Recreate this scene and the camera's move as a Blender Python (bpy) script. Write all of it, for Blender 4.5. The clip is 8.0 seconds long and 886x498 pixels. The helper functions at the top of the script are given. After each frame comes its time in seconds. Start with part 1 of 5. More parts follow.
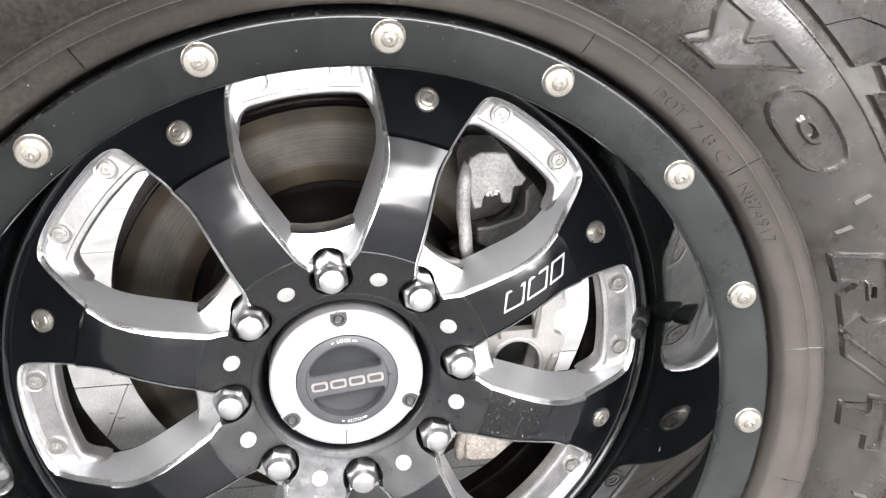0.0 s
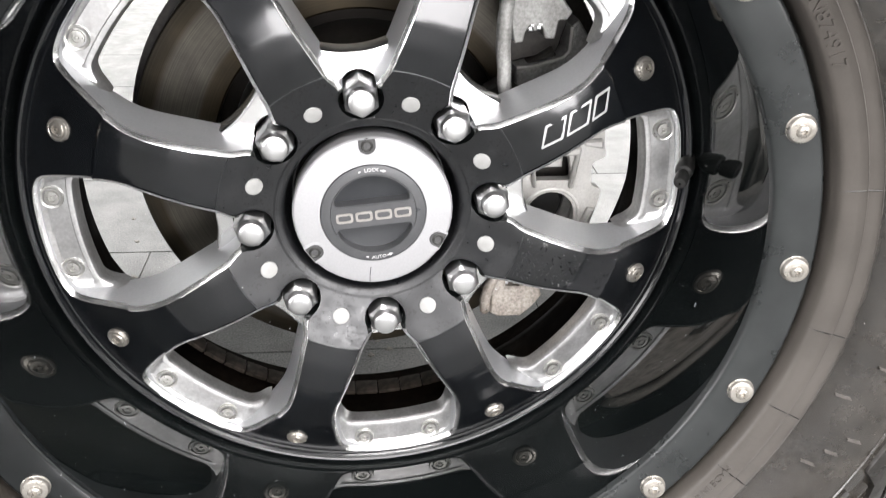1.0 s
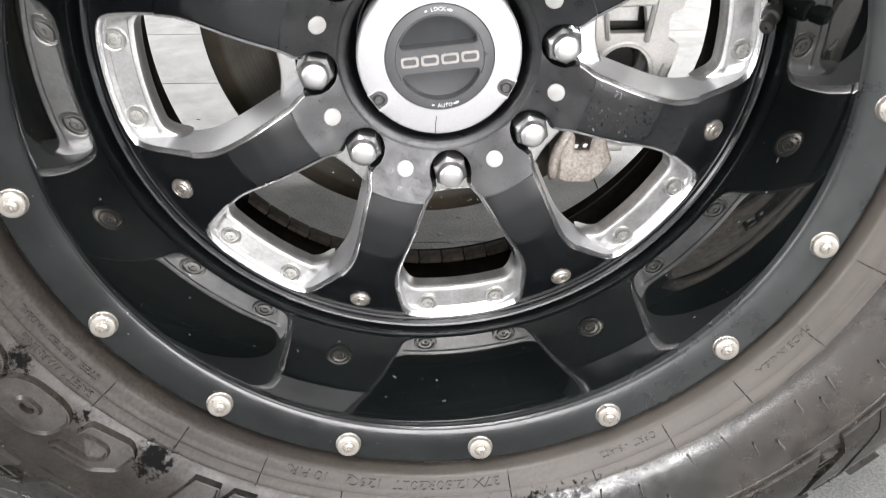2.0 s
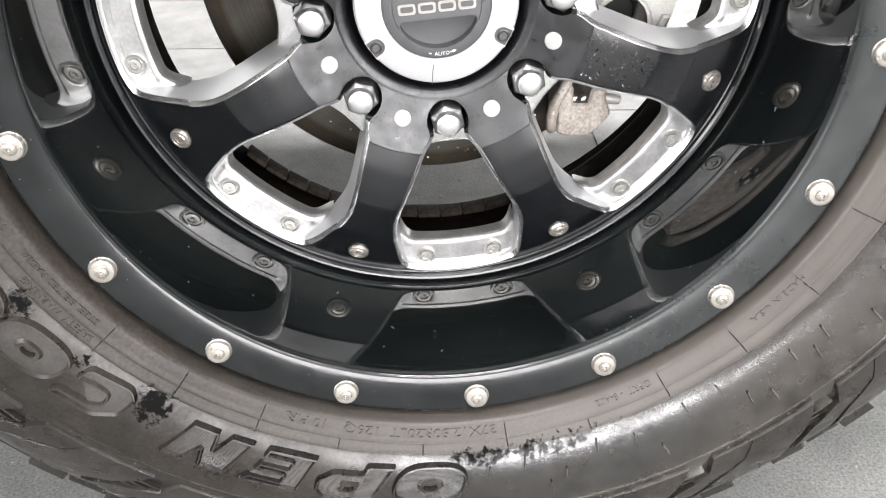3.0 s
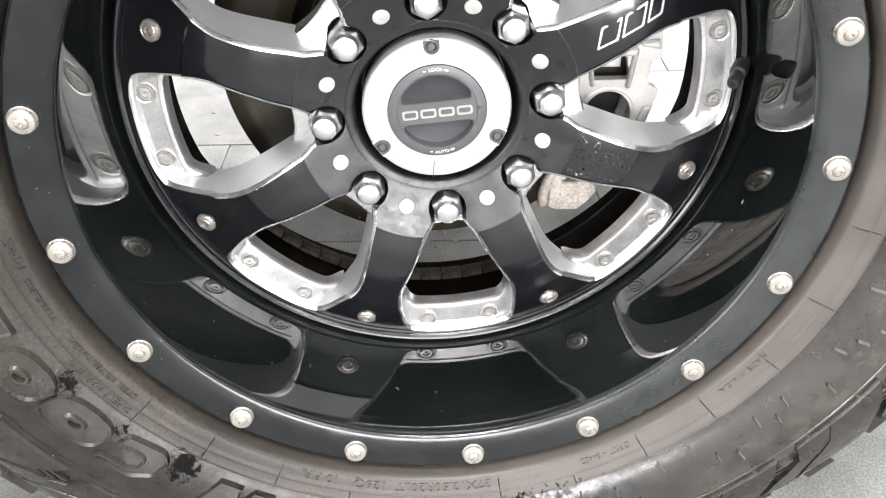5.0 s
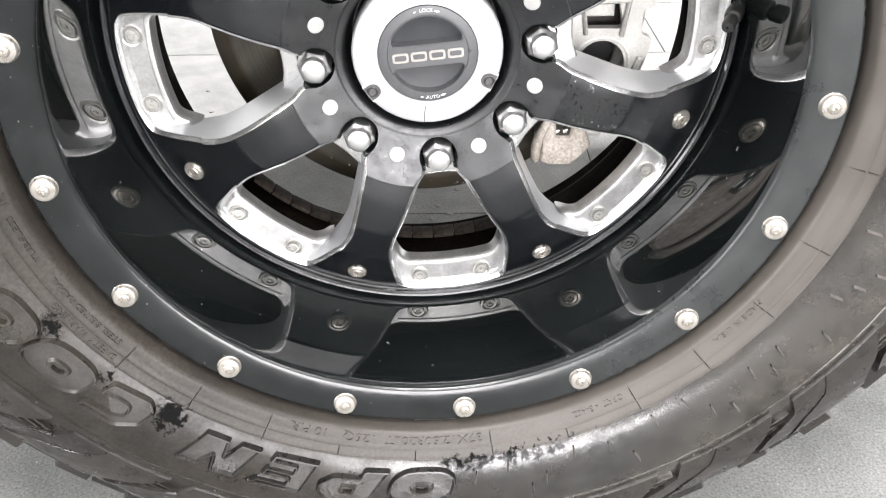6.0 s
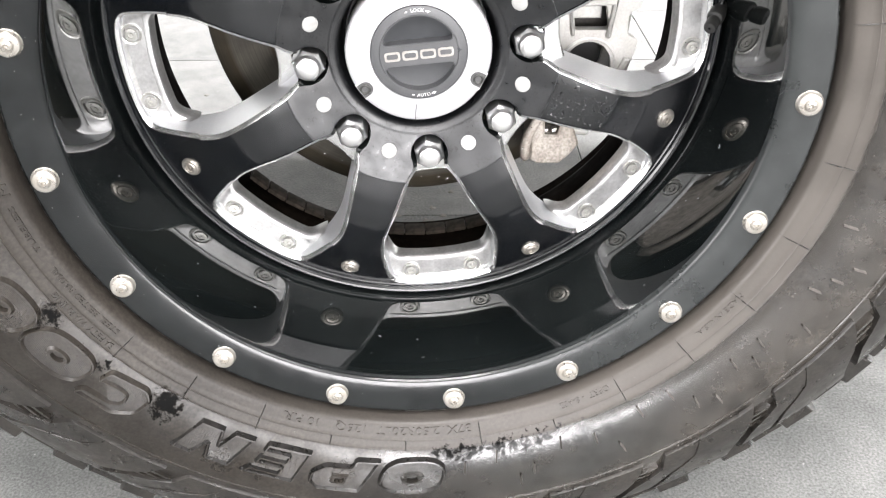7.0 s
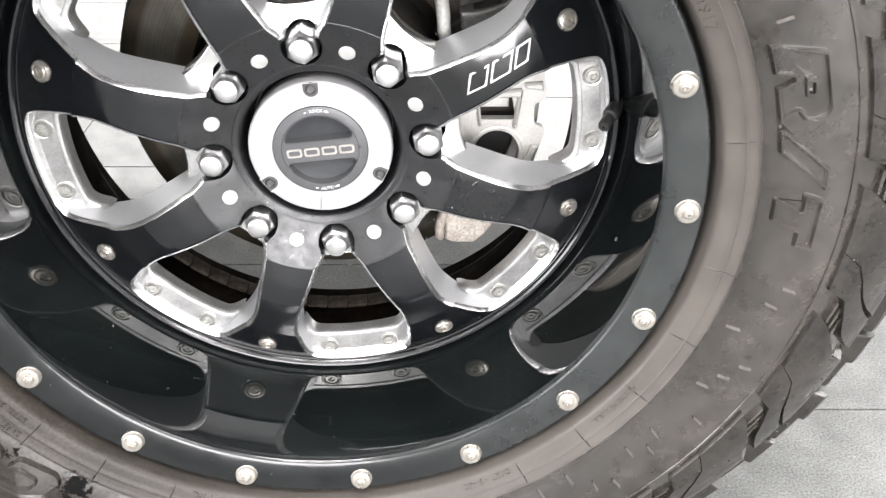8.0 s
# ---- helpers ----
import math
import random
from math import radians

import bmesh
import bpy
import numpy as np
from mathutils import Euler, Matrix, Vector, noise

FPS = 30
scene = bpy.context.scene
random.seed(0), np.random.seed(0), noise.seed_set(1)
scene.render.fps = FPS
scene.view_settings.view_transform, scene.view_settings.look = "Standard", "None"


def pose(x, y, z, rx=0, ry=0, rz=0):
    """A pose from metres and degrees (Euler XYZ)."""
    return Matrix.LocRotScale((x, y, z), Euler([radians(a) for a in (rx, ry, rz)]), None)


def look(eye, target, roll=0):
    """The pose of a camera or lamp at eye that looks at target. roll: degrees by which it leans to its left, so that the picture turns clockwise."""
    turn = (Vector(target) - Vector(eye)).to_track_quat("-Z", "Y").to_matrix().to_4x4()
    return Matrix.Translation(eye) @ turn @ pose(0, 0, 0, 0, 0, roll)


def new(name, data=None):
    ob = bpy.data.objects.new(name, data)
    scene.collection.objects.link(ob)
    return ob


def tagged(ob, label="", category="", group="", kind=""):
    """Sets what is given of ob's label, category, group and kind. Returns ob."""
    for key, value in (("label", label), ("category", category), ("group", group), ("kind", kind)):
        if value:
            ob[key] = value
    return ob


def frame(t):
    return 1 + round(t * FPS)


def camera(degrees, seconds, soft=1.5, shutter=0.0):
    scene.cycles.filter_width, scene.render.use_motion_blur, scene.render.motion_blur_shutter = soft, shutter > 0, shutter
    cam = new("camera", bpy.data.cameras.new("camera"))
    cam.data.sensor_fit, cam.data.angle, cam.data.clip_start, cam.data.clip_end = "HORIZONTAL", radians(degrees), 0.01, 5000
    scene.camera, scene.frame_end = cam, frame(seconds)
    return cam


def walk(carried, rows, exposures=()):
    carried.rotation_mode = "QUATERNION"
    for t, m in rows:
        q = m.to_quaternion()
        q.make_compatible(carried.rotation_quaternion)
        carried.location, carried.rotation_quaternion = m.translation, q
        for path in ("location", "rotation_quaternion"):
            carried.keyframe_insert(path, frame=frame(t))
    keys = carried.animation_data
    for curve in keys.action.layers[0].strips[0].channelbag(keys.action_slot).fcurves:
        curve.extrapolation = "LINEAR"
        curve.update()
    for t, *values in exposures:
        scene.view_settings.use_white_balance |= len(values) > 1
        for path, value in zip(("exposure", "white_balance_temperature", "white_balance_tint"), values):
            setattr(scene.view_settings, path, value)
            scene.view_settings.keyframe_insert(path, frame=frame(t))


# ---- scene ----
cam = camera(53.9, 8.0, soft=1.1, shutter=0.2)
ROWS = [
    (0.0, -0.0286, -0.5567, 0.7512, 67.81, 0.47, -10.38),
    (0.5, -0.0315, -0.5557, 0.7234, 65.43, -0.86, -8.41),
    (1.0, -0.0332, -0.5518, 0.6840, 62.37, -1.36, -7.80),
    (1.5, -0.0344, -0.5562, 0.6568, 59.63, -0.76, -5.56),
    (2.0, -0.0375, -0.5650, 0.6208, 58.25, 0.01, -3.98),
    (2.2, -0.0346, -0.5703, 0.6032, 58.58, 0.18, -3.89),
    (3.3, -0.0294, -0.5786, 0.6107, 56.09, 0.18, -3.37),
    (3.5, -0.0240, -0.5787, 0.6323, 55.96, 0.30, -3.23),
    (4.0, -0.0252, -0.5810, 0.6889, 55.25, 0.32, -3.15),
    (5.3, -0.0292, -0.5993, 0.7059, 55.59, 0.21, -3.29),
    (5.5, -0.0278, -0.6022, 0.6957, 55.57, 0.27, -3.13),
    (6.0, -0.0240, -0.6113, 0.6650, 55.72, 0.06, -3.29),
    (6.5, -0.0269, -0.6231, 0.6368, 56.04, 0.02, -3.20),
    (7.0, -0.0187, -0.6336, 0.6643, 56.39, -0.17, -3.26),
    (7.5, 0.0070, -0.6301, 0.6980, 56.32, -0.38, -3.03),
    (8.0, 0.0643, -0.6137, 0.7342, 56.45, -0.26, -2.84),
]
EXPOSURE = [(0.0, 0.67), (0.5, 0.34), (1.0, 0.21), (1.5, 0.10), (2.0, 0.23), (3.5, 0.54), (4.0, 0.64), (5.5, 0.68), (6.5, 0.59), (7.0, 0.63), (8.0, 0.72)]
walk(cam, [(t, pose(x, y, z, rx, ry, rz)) for t, x, y, z, rx, ry, rz in ROWS], EXPOSURE)

HUB = Vector((0.0, 0.0, 0.42))      # centre of the wheel face, axle along y
PHASE = 95.0                        # angle of the first lug nut
FLOOR_TURN = -2.5

# ---------- light ----------
world = bpy.data.worlds.new("room_world")
scene.world = world
world.use_nodes = True
world.node_tree.nodes["Background"].inputs[0].default_value = (0.8, 0.9, 1.0, 1)
world.node_tree.nodes["Background"].inputs[1].default_value = 0.05


def ceiling_lamp(x, y, z, sx, sy, watts):
    data = bpy.data.lights.new("ceiling_lamp", "AREA")
    data.shape, data.size, data.size_y, data.energy = "RECTANGLE", sx, sy, watts
    data.color = (1.0, 0.965, 0.97)
    ob = new("ceiling_lamp", data)
    ob.matrix_world = look((x, y, z), (x, y + 0.001, z - 1))
    return ob


# lamps are out of view; the last is added to brighten the rear floor
for lx, ly, watts in ((-2.4, -2.6, 25), (0.0, -2.6, 95), (2.4, -2.6, 50), (-2.4, -0.9, 20), (0.0, -0.9, 85), (2.4, -0.9, 18),
                      (-2.4, 3.5, 180), (0.0, 3.5, 310), (2.4, 3.5, 430), (4.3, 1.0, 125)):
    ceiling_lamp(lx, ly, 3.05, 1.5, 0.3, watts)

# daylight through the open door in the south wall
day = bpy.data.lights.new("door_daylight", "AREA")
day.shape, day.size, day.size_y, day.energy, day.color = "RECTANGLE", 5.2, 2.2, 470, (1.0, 0.975, 0.99)
new("door_daylight", day).matrix_world = look((1.65, -5.9, 1.12), (1.6, 0, 1.0))

# broad fill light added at the west wall, where no window is known
west_fill = bpy.data.lights.new("west_fill_light", "AREA")
west_fill.shape, west_fill.size, west_fill.size_y, west_fill.energy, west_fill.color = "RECTANGLE", 7.6, 2.4, 430, (1.0, 0.975, 0.99)
new("west_fill_light", west_fill).matrix_world = look((-6.4, -2.0, 1.5), (0, -2.0, 1.1))

# low fill light added at the east wall to brighten the floor behind
east_fill = bpy.data.lights.new("east_fill_light", "AREA")
east_fill.shape, east_fill.size, east_fill.size_y, east_fill.energy, east_fill.color = "RECTANGLE", 3.6, 1.8, 230, (1.0, 0.98, 0.985)
new("east_fill_light", east_fill).matrix_world = look((6.4, 2.2, 0.95), (0, 1.8, 0.4))

# ---------- materials ----------


def material(name, base, rough, metal=0.0, second=None, scale=6.0, fine=0.0, fine_scale=120.0, rough_var=0.0,
             bump=0.0, bump_scale=200.0, coat=0.0, specular=0.5, specks=0.0, speck_scale=260.0, speck_colour=(0.6, 0.6, 0.58), per_object=0.0):
    m = bpy.data.materials.new(name)
    m.use_nodes = True
    nt = m.node_tree
    nd, ln = nt.nodes, nt.links
    b = nd["Principled BSDF"]
    b.inputs["Metallic"].default_value = metal
    b.inputs["Coat Weight"].default_value = coat
    b.inputs["Coat Roughness"].default_value = 0.03
    b.inputs["Specular IOR Level"].default_value = specular
    co = nd.new("ShaderNodeTexCoord")

    def noise_tex(s, detail=4.0):
        n = nd.new("ShaderNodeTexNoise")
        n.inputs["Scale"].default_value, n.inputs["Detail"].default_value = s, detail
        ln.new(co.outputs["Object"], n.inputs["Vector"])
        return n.outputs["Fac"]

    def remap(v, a, c, lo, hi):
        r = nd.new("ShaderNodeMapRange")
        for i, q in zip((1, 2, 3, 4), (a, c, lo, hi)):
            r.inputs[i].default_value = q
        ln.new(v, r.inputs[0])
        return r.outputs[0]

    def mix(f, a, c):
        x = nd.new("ShaderNodeMix")
        x.data_type = "RGBA"
        ln.new(f, x.inputs[0])
        for q, i in ((a, 6), (c, 7)):
            if isinstance(q, tuple):
                x.inputs[i].default_value = (*q, 1)
            else:
                ln.new(q, x.inputs[i])
        return x.outputs[2]

    big = noise_tex(scale)
    col = mix(remap(big, 0.35, 0.65, 0, 1), base, second or base)
    if fine:
        f = remap(noise_tex(fine_scale, 3), 0.3, 0.7, 1 - fine, 1 + fine)
        mul = nd.new("ShaderNodeVectorMath")
        mul.operation = "SCALE"
        ln.new(col, mul.inputs[0]), ln.new(f, mul.inputs["Scale"])
        col = mul.outputs[0]
    if per_object:
        info = nd.new("ShaderNodeObjectInfo")
        f = remap(info.outputs["Random"], 0, 1, 1 - per_object, 1 + per_object)
        mul = nd.new("ShaderNodeVectorMath")
        mul.operation = "SCALE"
        ln.new(col, mul.inputs[0]), ln.new(f, mul.inputs["Scale"])
        col = mul.outputs[0]
    r = remap(noise_tex(scale * 2.3), 0.3, 0.7, max(0.0, rough - rough_var), rough + rough_var)
    if specks:
        v = nd.new("ShaderNodeTexVoronoi")
        v.inputs["Scale"].default_value = speck_scale
        ln.new(co.outputs["Object"], v.inputs["Vector"])
        pick = nd.new("ShaderNodeSeparateColor")
        ln.new(v.outputs["Color"], pick.inputs[0])
        rare = remap(pick.outputs[0], 1 - specks, 1 - specks + 0.01, 0, 1)
        near = remap(v.outputs["Distance"], 0.10, 0.18, 1, 0)
        mm = nd.new("ShaderNodeMath")
        mm.operation = "MULTIPLY"
        ln.new(rare, mm.inputs[0]), ln.new(near, mm.inputs[1])
        col = mix(mm.outputs[0], col, speck_colour)
        r2 = nd.new("ShaderNodeMath")
        r2.operation = "MAXIMUM"
        ln.new(mm.outputs[0], r2.inputs[0]), ln.new(r, r2.inputs[1])
        r = r2.outputs[0]
    ln.new(col, b.inputs["Base Color"])
    ln.new(r, b.inputs["Roughness"])
    if bump:
        bp = nd.new("ShaderNodeBump")
        bp.inputs["Strength"].default_value, bp.inputs["Distance"].default_value = bump, 0.001
        ln.new(noise_tex(bump_scale, 5), bp.inputs["Height"])
        ln.new(bp.outputs[0], b.inputs["Normal"])
    return m


def chipped_material():
    """Black paint, chipped to bright metal in small patches."""
    m = material("chipped_black_paint", (0.010, 0.011, 0.011), 0.3, second=(0.016, 0.017, 0.017), scale=20, rough_var=0.08)
    nd, ln = m.node_tree.nodes, m.node_tree.links
    b = nd["Principled BSDF"]
    co = nd.new("ShaderNodeTexCoord")
    a, c = nd.new("ShaderNodeTexNoise"), nd.new("ShaderNodeTexNoise")
    a.inputs["Scale"].default_value, a.inputs["Detail"].default_value = 11, 2
    c.inputs["Scale"].default_value, c.inputs["Detail"].default_value = 260, 4
    mul = nd.new("ShaderNodeMath")
    mul.operation = "MULTIPLY"
    ln.new(co.outputs["Object"], a.inputs["Vector"]), ln.new(co.outputs["Object"], c.inputs["Vector"])
    ln.new(a.outputs["Fac"], mul.inputs[0]), ln.new(c.outputs["Fac"], mul.inputs[1])
    r = nd.new("ShaderNodeMapRange")
    r.inputs[1].default_value, r.inputs[2].default_value = 0.33, 0.37
    ln.new(mul.outputs[0], r.inputs[0])
    mix = nd.new("ShaderNodeMix")
    mix.data_type = "RGBA"
    ln.new(r.outputs[0], mix.inputs[0]), ln.new(b.inputs["Base Color"].links[0].from_socket, mix.inputs[6])
    mix.inputs[7].default_value = (0.28, 0.275, 0.26, 1)
    ln.new(mix.outputs[2], b.inputs["Base Color"]), ln.new(r.outputs[0], b.inputs["Metallic"])
    return m


def soil_hub(m):
    """Dull, mottled film and crumbs of dirt on the paint round the lug nuts, inside the seam."""
    nd, ln = m.node_tree.nodes, m.node_tree.links
    b = nd["Principled BSDF"]
    co = nd.new("ShaderNodeTexCoord")
    sep, flat, rad = nd.new("ShaderNodeSeparateXYZ"), nd.new("ShaderNodeCombineXYZ"), nd.new("ShaderNodeVectorMath")
    rad.operation = "LENGTH"
    ln.new(co.outputs["Object"], sep.inputs[0]), ln.new(sep.outputs[0], flat.inputs[0]), ln.new(sep.outputs[2], flat.inputs[2]), ln.new(flat.outputs[0], rad.inputs[0])

    def ramp(v, lo, hi, a, c):
        r = nd.new("ShaderNodeMapRange")
        for i, q in zip((1, 2, 3, 4), (lo, hi, a, c)):
            r.inputs[i].default_value = q
        ln.new(v, r.inputs[0])
        return r.outputs[0]

    def speckle(scale, detail):
        n = nd.new("ShaderNodeTexNoise")
        n.inputs["Scale"].default_value, n.inputs["Detail"].default_value, n.inputs["Roughness"].default_value = scale, detail, 0.7
        ln.new(co.outputs["Object"], n.inputs["Vector"])
        return n.outputs["Fac"]

    def product(a, c):
        q = nd.new("ShaderNodeMath")
        q.operation = "MULTIPLY"
        ln.new(a, q.inputs[0]), ln.new(c, q.inputs[1])
        return q.outputs[0]

    hub = ramp(rad.outputs["Value"], 0.1062, 0.1070, 1, 0)
    dull = nd.new("ShaderNodeMix")
    ln.new(hub, dull.inputs[0]), ln.new(b.inputs["Roughness"].links[0].from_socket, dull.inputs[2])
    ln.new(ramp(speckle(120, 8), 0.35, 0.65, 0.27, 0.50), dull.inputs[3])
    ln.new(dull.outputs[0], b.inputs["Roughness"])
    crumbs = product(hub, product(ramp(speckle(420, 5), 0.54, 0.62, 0, 0.8), ramp(speckle(34, 4), 0.44, 0.58, 0, 1)))
    tone = nd.new("ShaderNodeMix")
    tone.data_type = "RGBA"
    ln.new(crumbs, tone.inputs[0]), ln.new(b.inputs["Base Color"].links[0].from_socket, tone.inputs[6])
    tone.inputs[7].default_value = (0.028, 0.028, 0.027, 1)
    ln.new(tone.outputs[2], b.inputs["Base Color"])
    gloss = nd.new("ShaderNodeMix")
    ln.new(crumbs, gloss.inputs[0])
    gloss.inputs[2].default_value, gloss.inputs[3].default_value = 0.72, 0.12
    ln.new(gloss.outputs[0], b.inputs["Specular IOR Level"])
    ln.new(ramp(hub, 0, 1, 0.1, 0.0), b.inputs["Coat Weight"])


def dust_lip(m):
    """A dry grey film of road dust on one side of the lip, wiped unevenly."""
    nd, ln = m.node_tree.nodes, m.node_tree.links
    b = nd["Principled BSDF"]
    co, sep, cloud = nd.new("ShaderNodeTexCoord"), nd.new("ShaderNodeSeparateXYZ"), nd.new("ShaderNodeTexNoise")
    cloud.inputs["Scale"].default_value, cloud.inputs["Detail"].default_value, cloud.inputs["Roughness"].default_value = 26, 7, 0.65
    ln.new(co.outputs["Object"], sep.inputs[0]), ln.new(co.outputs["Object"], cloud.inputs["Vector"])
    side, patch, both = nd.new("ShaderNodeMapRange"), nd.new("ShaderNodeMapRange"), nd.new("ShaderNodeMath")
    side.inputs[1].default_value, side.inputs[2].default_value = 0.02, 0.20
    patch.inputs[1].default_value, patch.inputs[2].default_value, patch.inputs[3].default_value = 0.30, 0.65, 0.45
    both.operation = "MULTIPLY"
    ln.new(sep.outputs[0], side.inputs[0]), ln.new(cloud.outputs["Fac"], patch.inputs[0])
    ln.new(side.outputs[0], both.inputs[0]), ln.new(patch.outputs[0], both.inputs[1])
    tone, dry = nd.new("ShaderNodeMix"), nd.new("ShaderNodeMix")
    tone.data_type = "RGBA"
    ln.new(both.outputs[0], tone.inputs[0]), ln.new(b.inputs["Base Color"].links[0].from_socket, tone.inputs[6])
    tone.inputs[7].default_value = (0.020, 0.0225, 0.0225, 1)
    ln.new(tone.outputs[2], b.inputs["Base Color"])
    ln.new(both.outputs[0], dry.inputs[0]), ln.new(b.inputs["Roughness"].links[0].from_socket, dry.inputs[2])
    dry.inputs[3].default_value = 0.34
    ln.new(dry.outputs[0], b.inputs["Roughness"])


GLOSS = material("black_gloss_paint", (0.0028, 0.0036, 0.0037), 0.035, second=(0.0054, 0.0068, 0.0068), scale=9, rough_var=0.015,
                 specks=0.026, speck_scale=640, speck_colour=(0.38, 0.38, 0.37), specular=0.8)
FACE = material("black_spoke_paint", (0.0022, 0.0027, 0.0034), 0.185, second=(0.0040, 0.0048, 0.0060), scale=22, rough_var=0.04, coat=0.2,
                specks=0.006, speck_scale=560, speck_colour=(0.3, 0.3, 0.29), bump=0.02, bump_scale=90, specular=0.8)
soil_hub(FACE)
LIP = material("dusty_black_lip_paint", (0.0026, 0.0034, 0.0038), 0.17, second=(0.0072, 0.0085, 0.0088), scale=34, fine=0.4, fine_scale=210,
               rough_var=0.06, specks=0.02, speck_scale=600, bump=0.02, specular=0.58)
dust_lip(LIP)
WORN = chipped_material()
# pale seam colour paints the crease highlight, mixed with worn specks
SEAM = material("worn_seam_highlight", (0.05, 0.052, 0.054), 0.3, metal=0.3, second=(0.010, 0.011, 0.012), scale=70, fine=0.4, fine_scale=500)
POLISH = material("polished_aluminium", (0.80, 0.80, 0.795), 0.21, metal=0.96, second=(0.74, 0.74, 0.735), scale=14, fine=0.02, fine_scale=500,
                  rough_var=0.03)
SATIN = material("satin_aluminium_wall", (0.60, 0.61, 0.625), 0.34, metal=0.65, second=(0.53, 0.54, 0.555), scale=12, fine=0.04, fine_scale=500, rough_var=0.04)
INSERT = material("brushed_aluminium_insert", (0.60, 0.60, 0.595), 0.35, metal=0.88, second=(0.46, 0.46, 0.455), scale=55, fine=0.10, fine_scale=420,
                  rough_var=0.05, bump=0.008, bump_scale=240)
CHROME = material("chrome", (0.66, 0.66, 0.665), 0.32, metal=1.0, second=(0.72, 0.72, 0.72), scale=80, rough_var=0.03)
BOLT_GREY = material("grey_steel_bolt", (0.54, 0.535, 0.51), 0.34, metal=0.8, second=(0.44, 0.435, 0.41), scale=150, fine=0.1, fine_scale=900, rough_var=0.08)
RIVET = material("nickel_bolt_head", (0.43, 0.41, 0.375), 0.32, metal=0.75, second=(0.35, 0.325, 0.285), scale=120, fine=0.12, fine_scale=900, rough_var=0.08, per_object=0.06)
STUD = material("white_plastic_plug", (0.35, 0.35, 0.34), 0.4, second=(0.29, 0.29, 0.28), scale=100)
CAP = material("satin_silver_cap", (0.46, 0.46, 0.47), 0.42, metal=0.55, second=(0.45, 0.45, 0.46), scale=25, fine=0.04, fine_scale=700, rough_var=0.04)
DIAL = material("grey_dial_plastic", (0.060, 0.062, 0.065), 0.42, second=(0.072, 0.073, 0.076), scale=60, fine=0.08, fine_scale=900)
DIAL_WELL = material("dark_dial_well", (0.022, 0.024, 0.027), 0.35, second=(0.03, 0.032, 0.035), scale=60)
BADGE = material("pale_badge_metal", (0.36, 0.345, 0.325), 0.4, metal=0.35, second=(0.29, 0.275, 0.255), scale=200)
MARK = material("bare_metal_mark", (0.52, 0.52, 0.52), 0.35, metal=0.5, second=(0.45, 0.45, 0.45), scale=200)
WHITE_INK = material("white_ink", (0.7, 0.7, 0.7), 0.5, second=(0.62, 0.62, 0.62), scale=200)
BLACK_PLASTIC = material("black_rubber_plastic", (0.012, 0.012, 0.012), 0.45, second=(0.018, 0.018, 0.017), scale=90, rough_var=0.1)
# grime set near black, so the barrel's inner shade sits in its colour
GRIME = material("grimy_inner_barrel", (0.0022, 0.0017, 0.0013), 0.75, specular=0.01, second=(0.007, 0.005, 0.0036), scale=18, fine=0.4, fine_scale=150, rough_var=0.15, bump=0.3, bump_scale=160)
WEIGHT = material("grimy_wheel_weight", (0.012, 0.0098, 0.008), 0.7, specular=0.08, second=(0.032, 0.026, 0.021), scale=60, fine=0.3, fine_scale=300)
CAST = material("pale_cast_iron", (0.47, 0.465, 0.445), 0.45, metal=0.25, second=(0.36, 0.35, 0.325), scale=26, fine=0.09, fine_scale=500, bump=0.35, bump_scale=330)
CAST_ROUGH = material("rough_brown_cast_iron", (0.40, 0.365, 0.325), 0.6, metal=0.15, second=(0.27, 0.235, 0.20), scale=60, fine=0.3, fine_scale=420, bump=0.7, bump_scale=420)
CAST_GRAIN = material("grainy_cast_iron", (0.36, 0.36, 0.345), 0.5, metal=0.25, second=(0.25, 0.248, 0.235), scale=45, fine=0.22, fine_scale=420, bump=0.9, bump_scale=330)
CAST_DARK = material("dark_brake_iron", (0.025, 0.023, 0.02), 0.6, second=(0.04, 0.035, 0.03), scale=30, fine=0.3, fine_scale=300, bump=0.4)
TILE = material("grey_floor_tile", (0.112, 0.116, 0.112), 0.62, specular=0.25, second=(0.158, 0.160, 0.155), scale=13, fine=0.36, fine_scale=380, rough_var=0.14,
                specks=0.02, speck_scale=150, speck_colour=(0.3, 0.3, 0.29), bump=0.25, bump_scale=260, per_object=0.03)
JOINT = material("floor_joint", (0.20, 0.20, 0.19), 0.7, second=(0.26, 0.26, 0.25), scale=20)
WALLS = material("white_wall_paint", (0.72, 0.73, 0.71), 0.6, second=(0.76, 0.77, 0.75), scale=3, fine=0.03)
DARK_WALL = material("grey_wall_paint", (0.28, 0.285, 0.29), 0.6, second=(0.31, 0.315, 0.32), scale=3, fine=0.03)
CEIL = material("white_ceiling_paint", (0.78, 0.78, 0.77), 0.7, second=(0.8, 0.8, 0.79), scale=3)
BODY = material("dark_truck_paint", (0.02, 0.021, 0.023), 0.25, second=(0.024, 0.025, 0.027), scale=4)
UNDER = material("dark_underbody", (0.02, 0.019, 0.018), 0.7, second=(0.03, 0.028, 0.026), scale=5, fine=0.3)


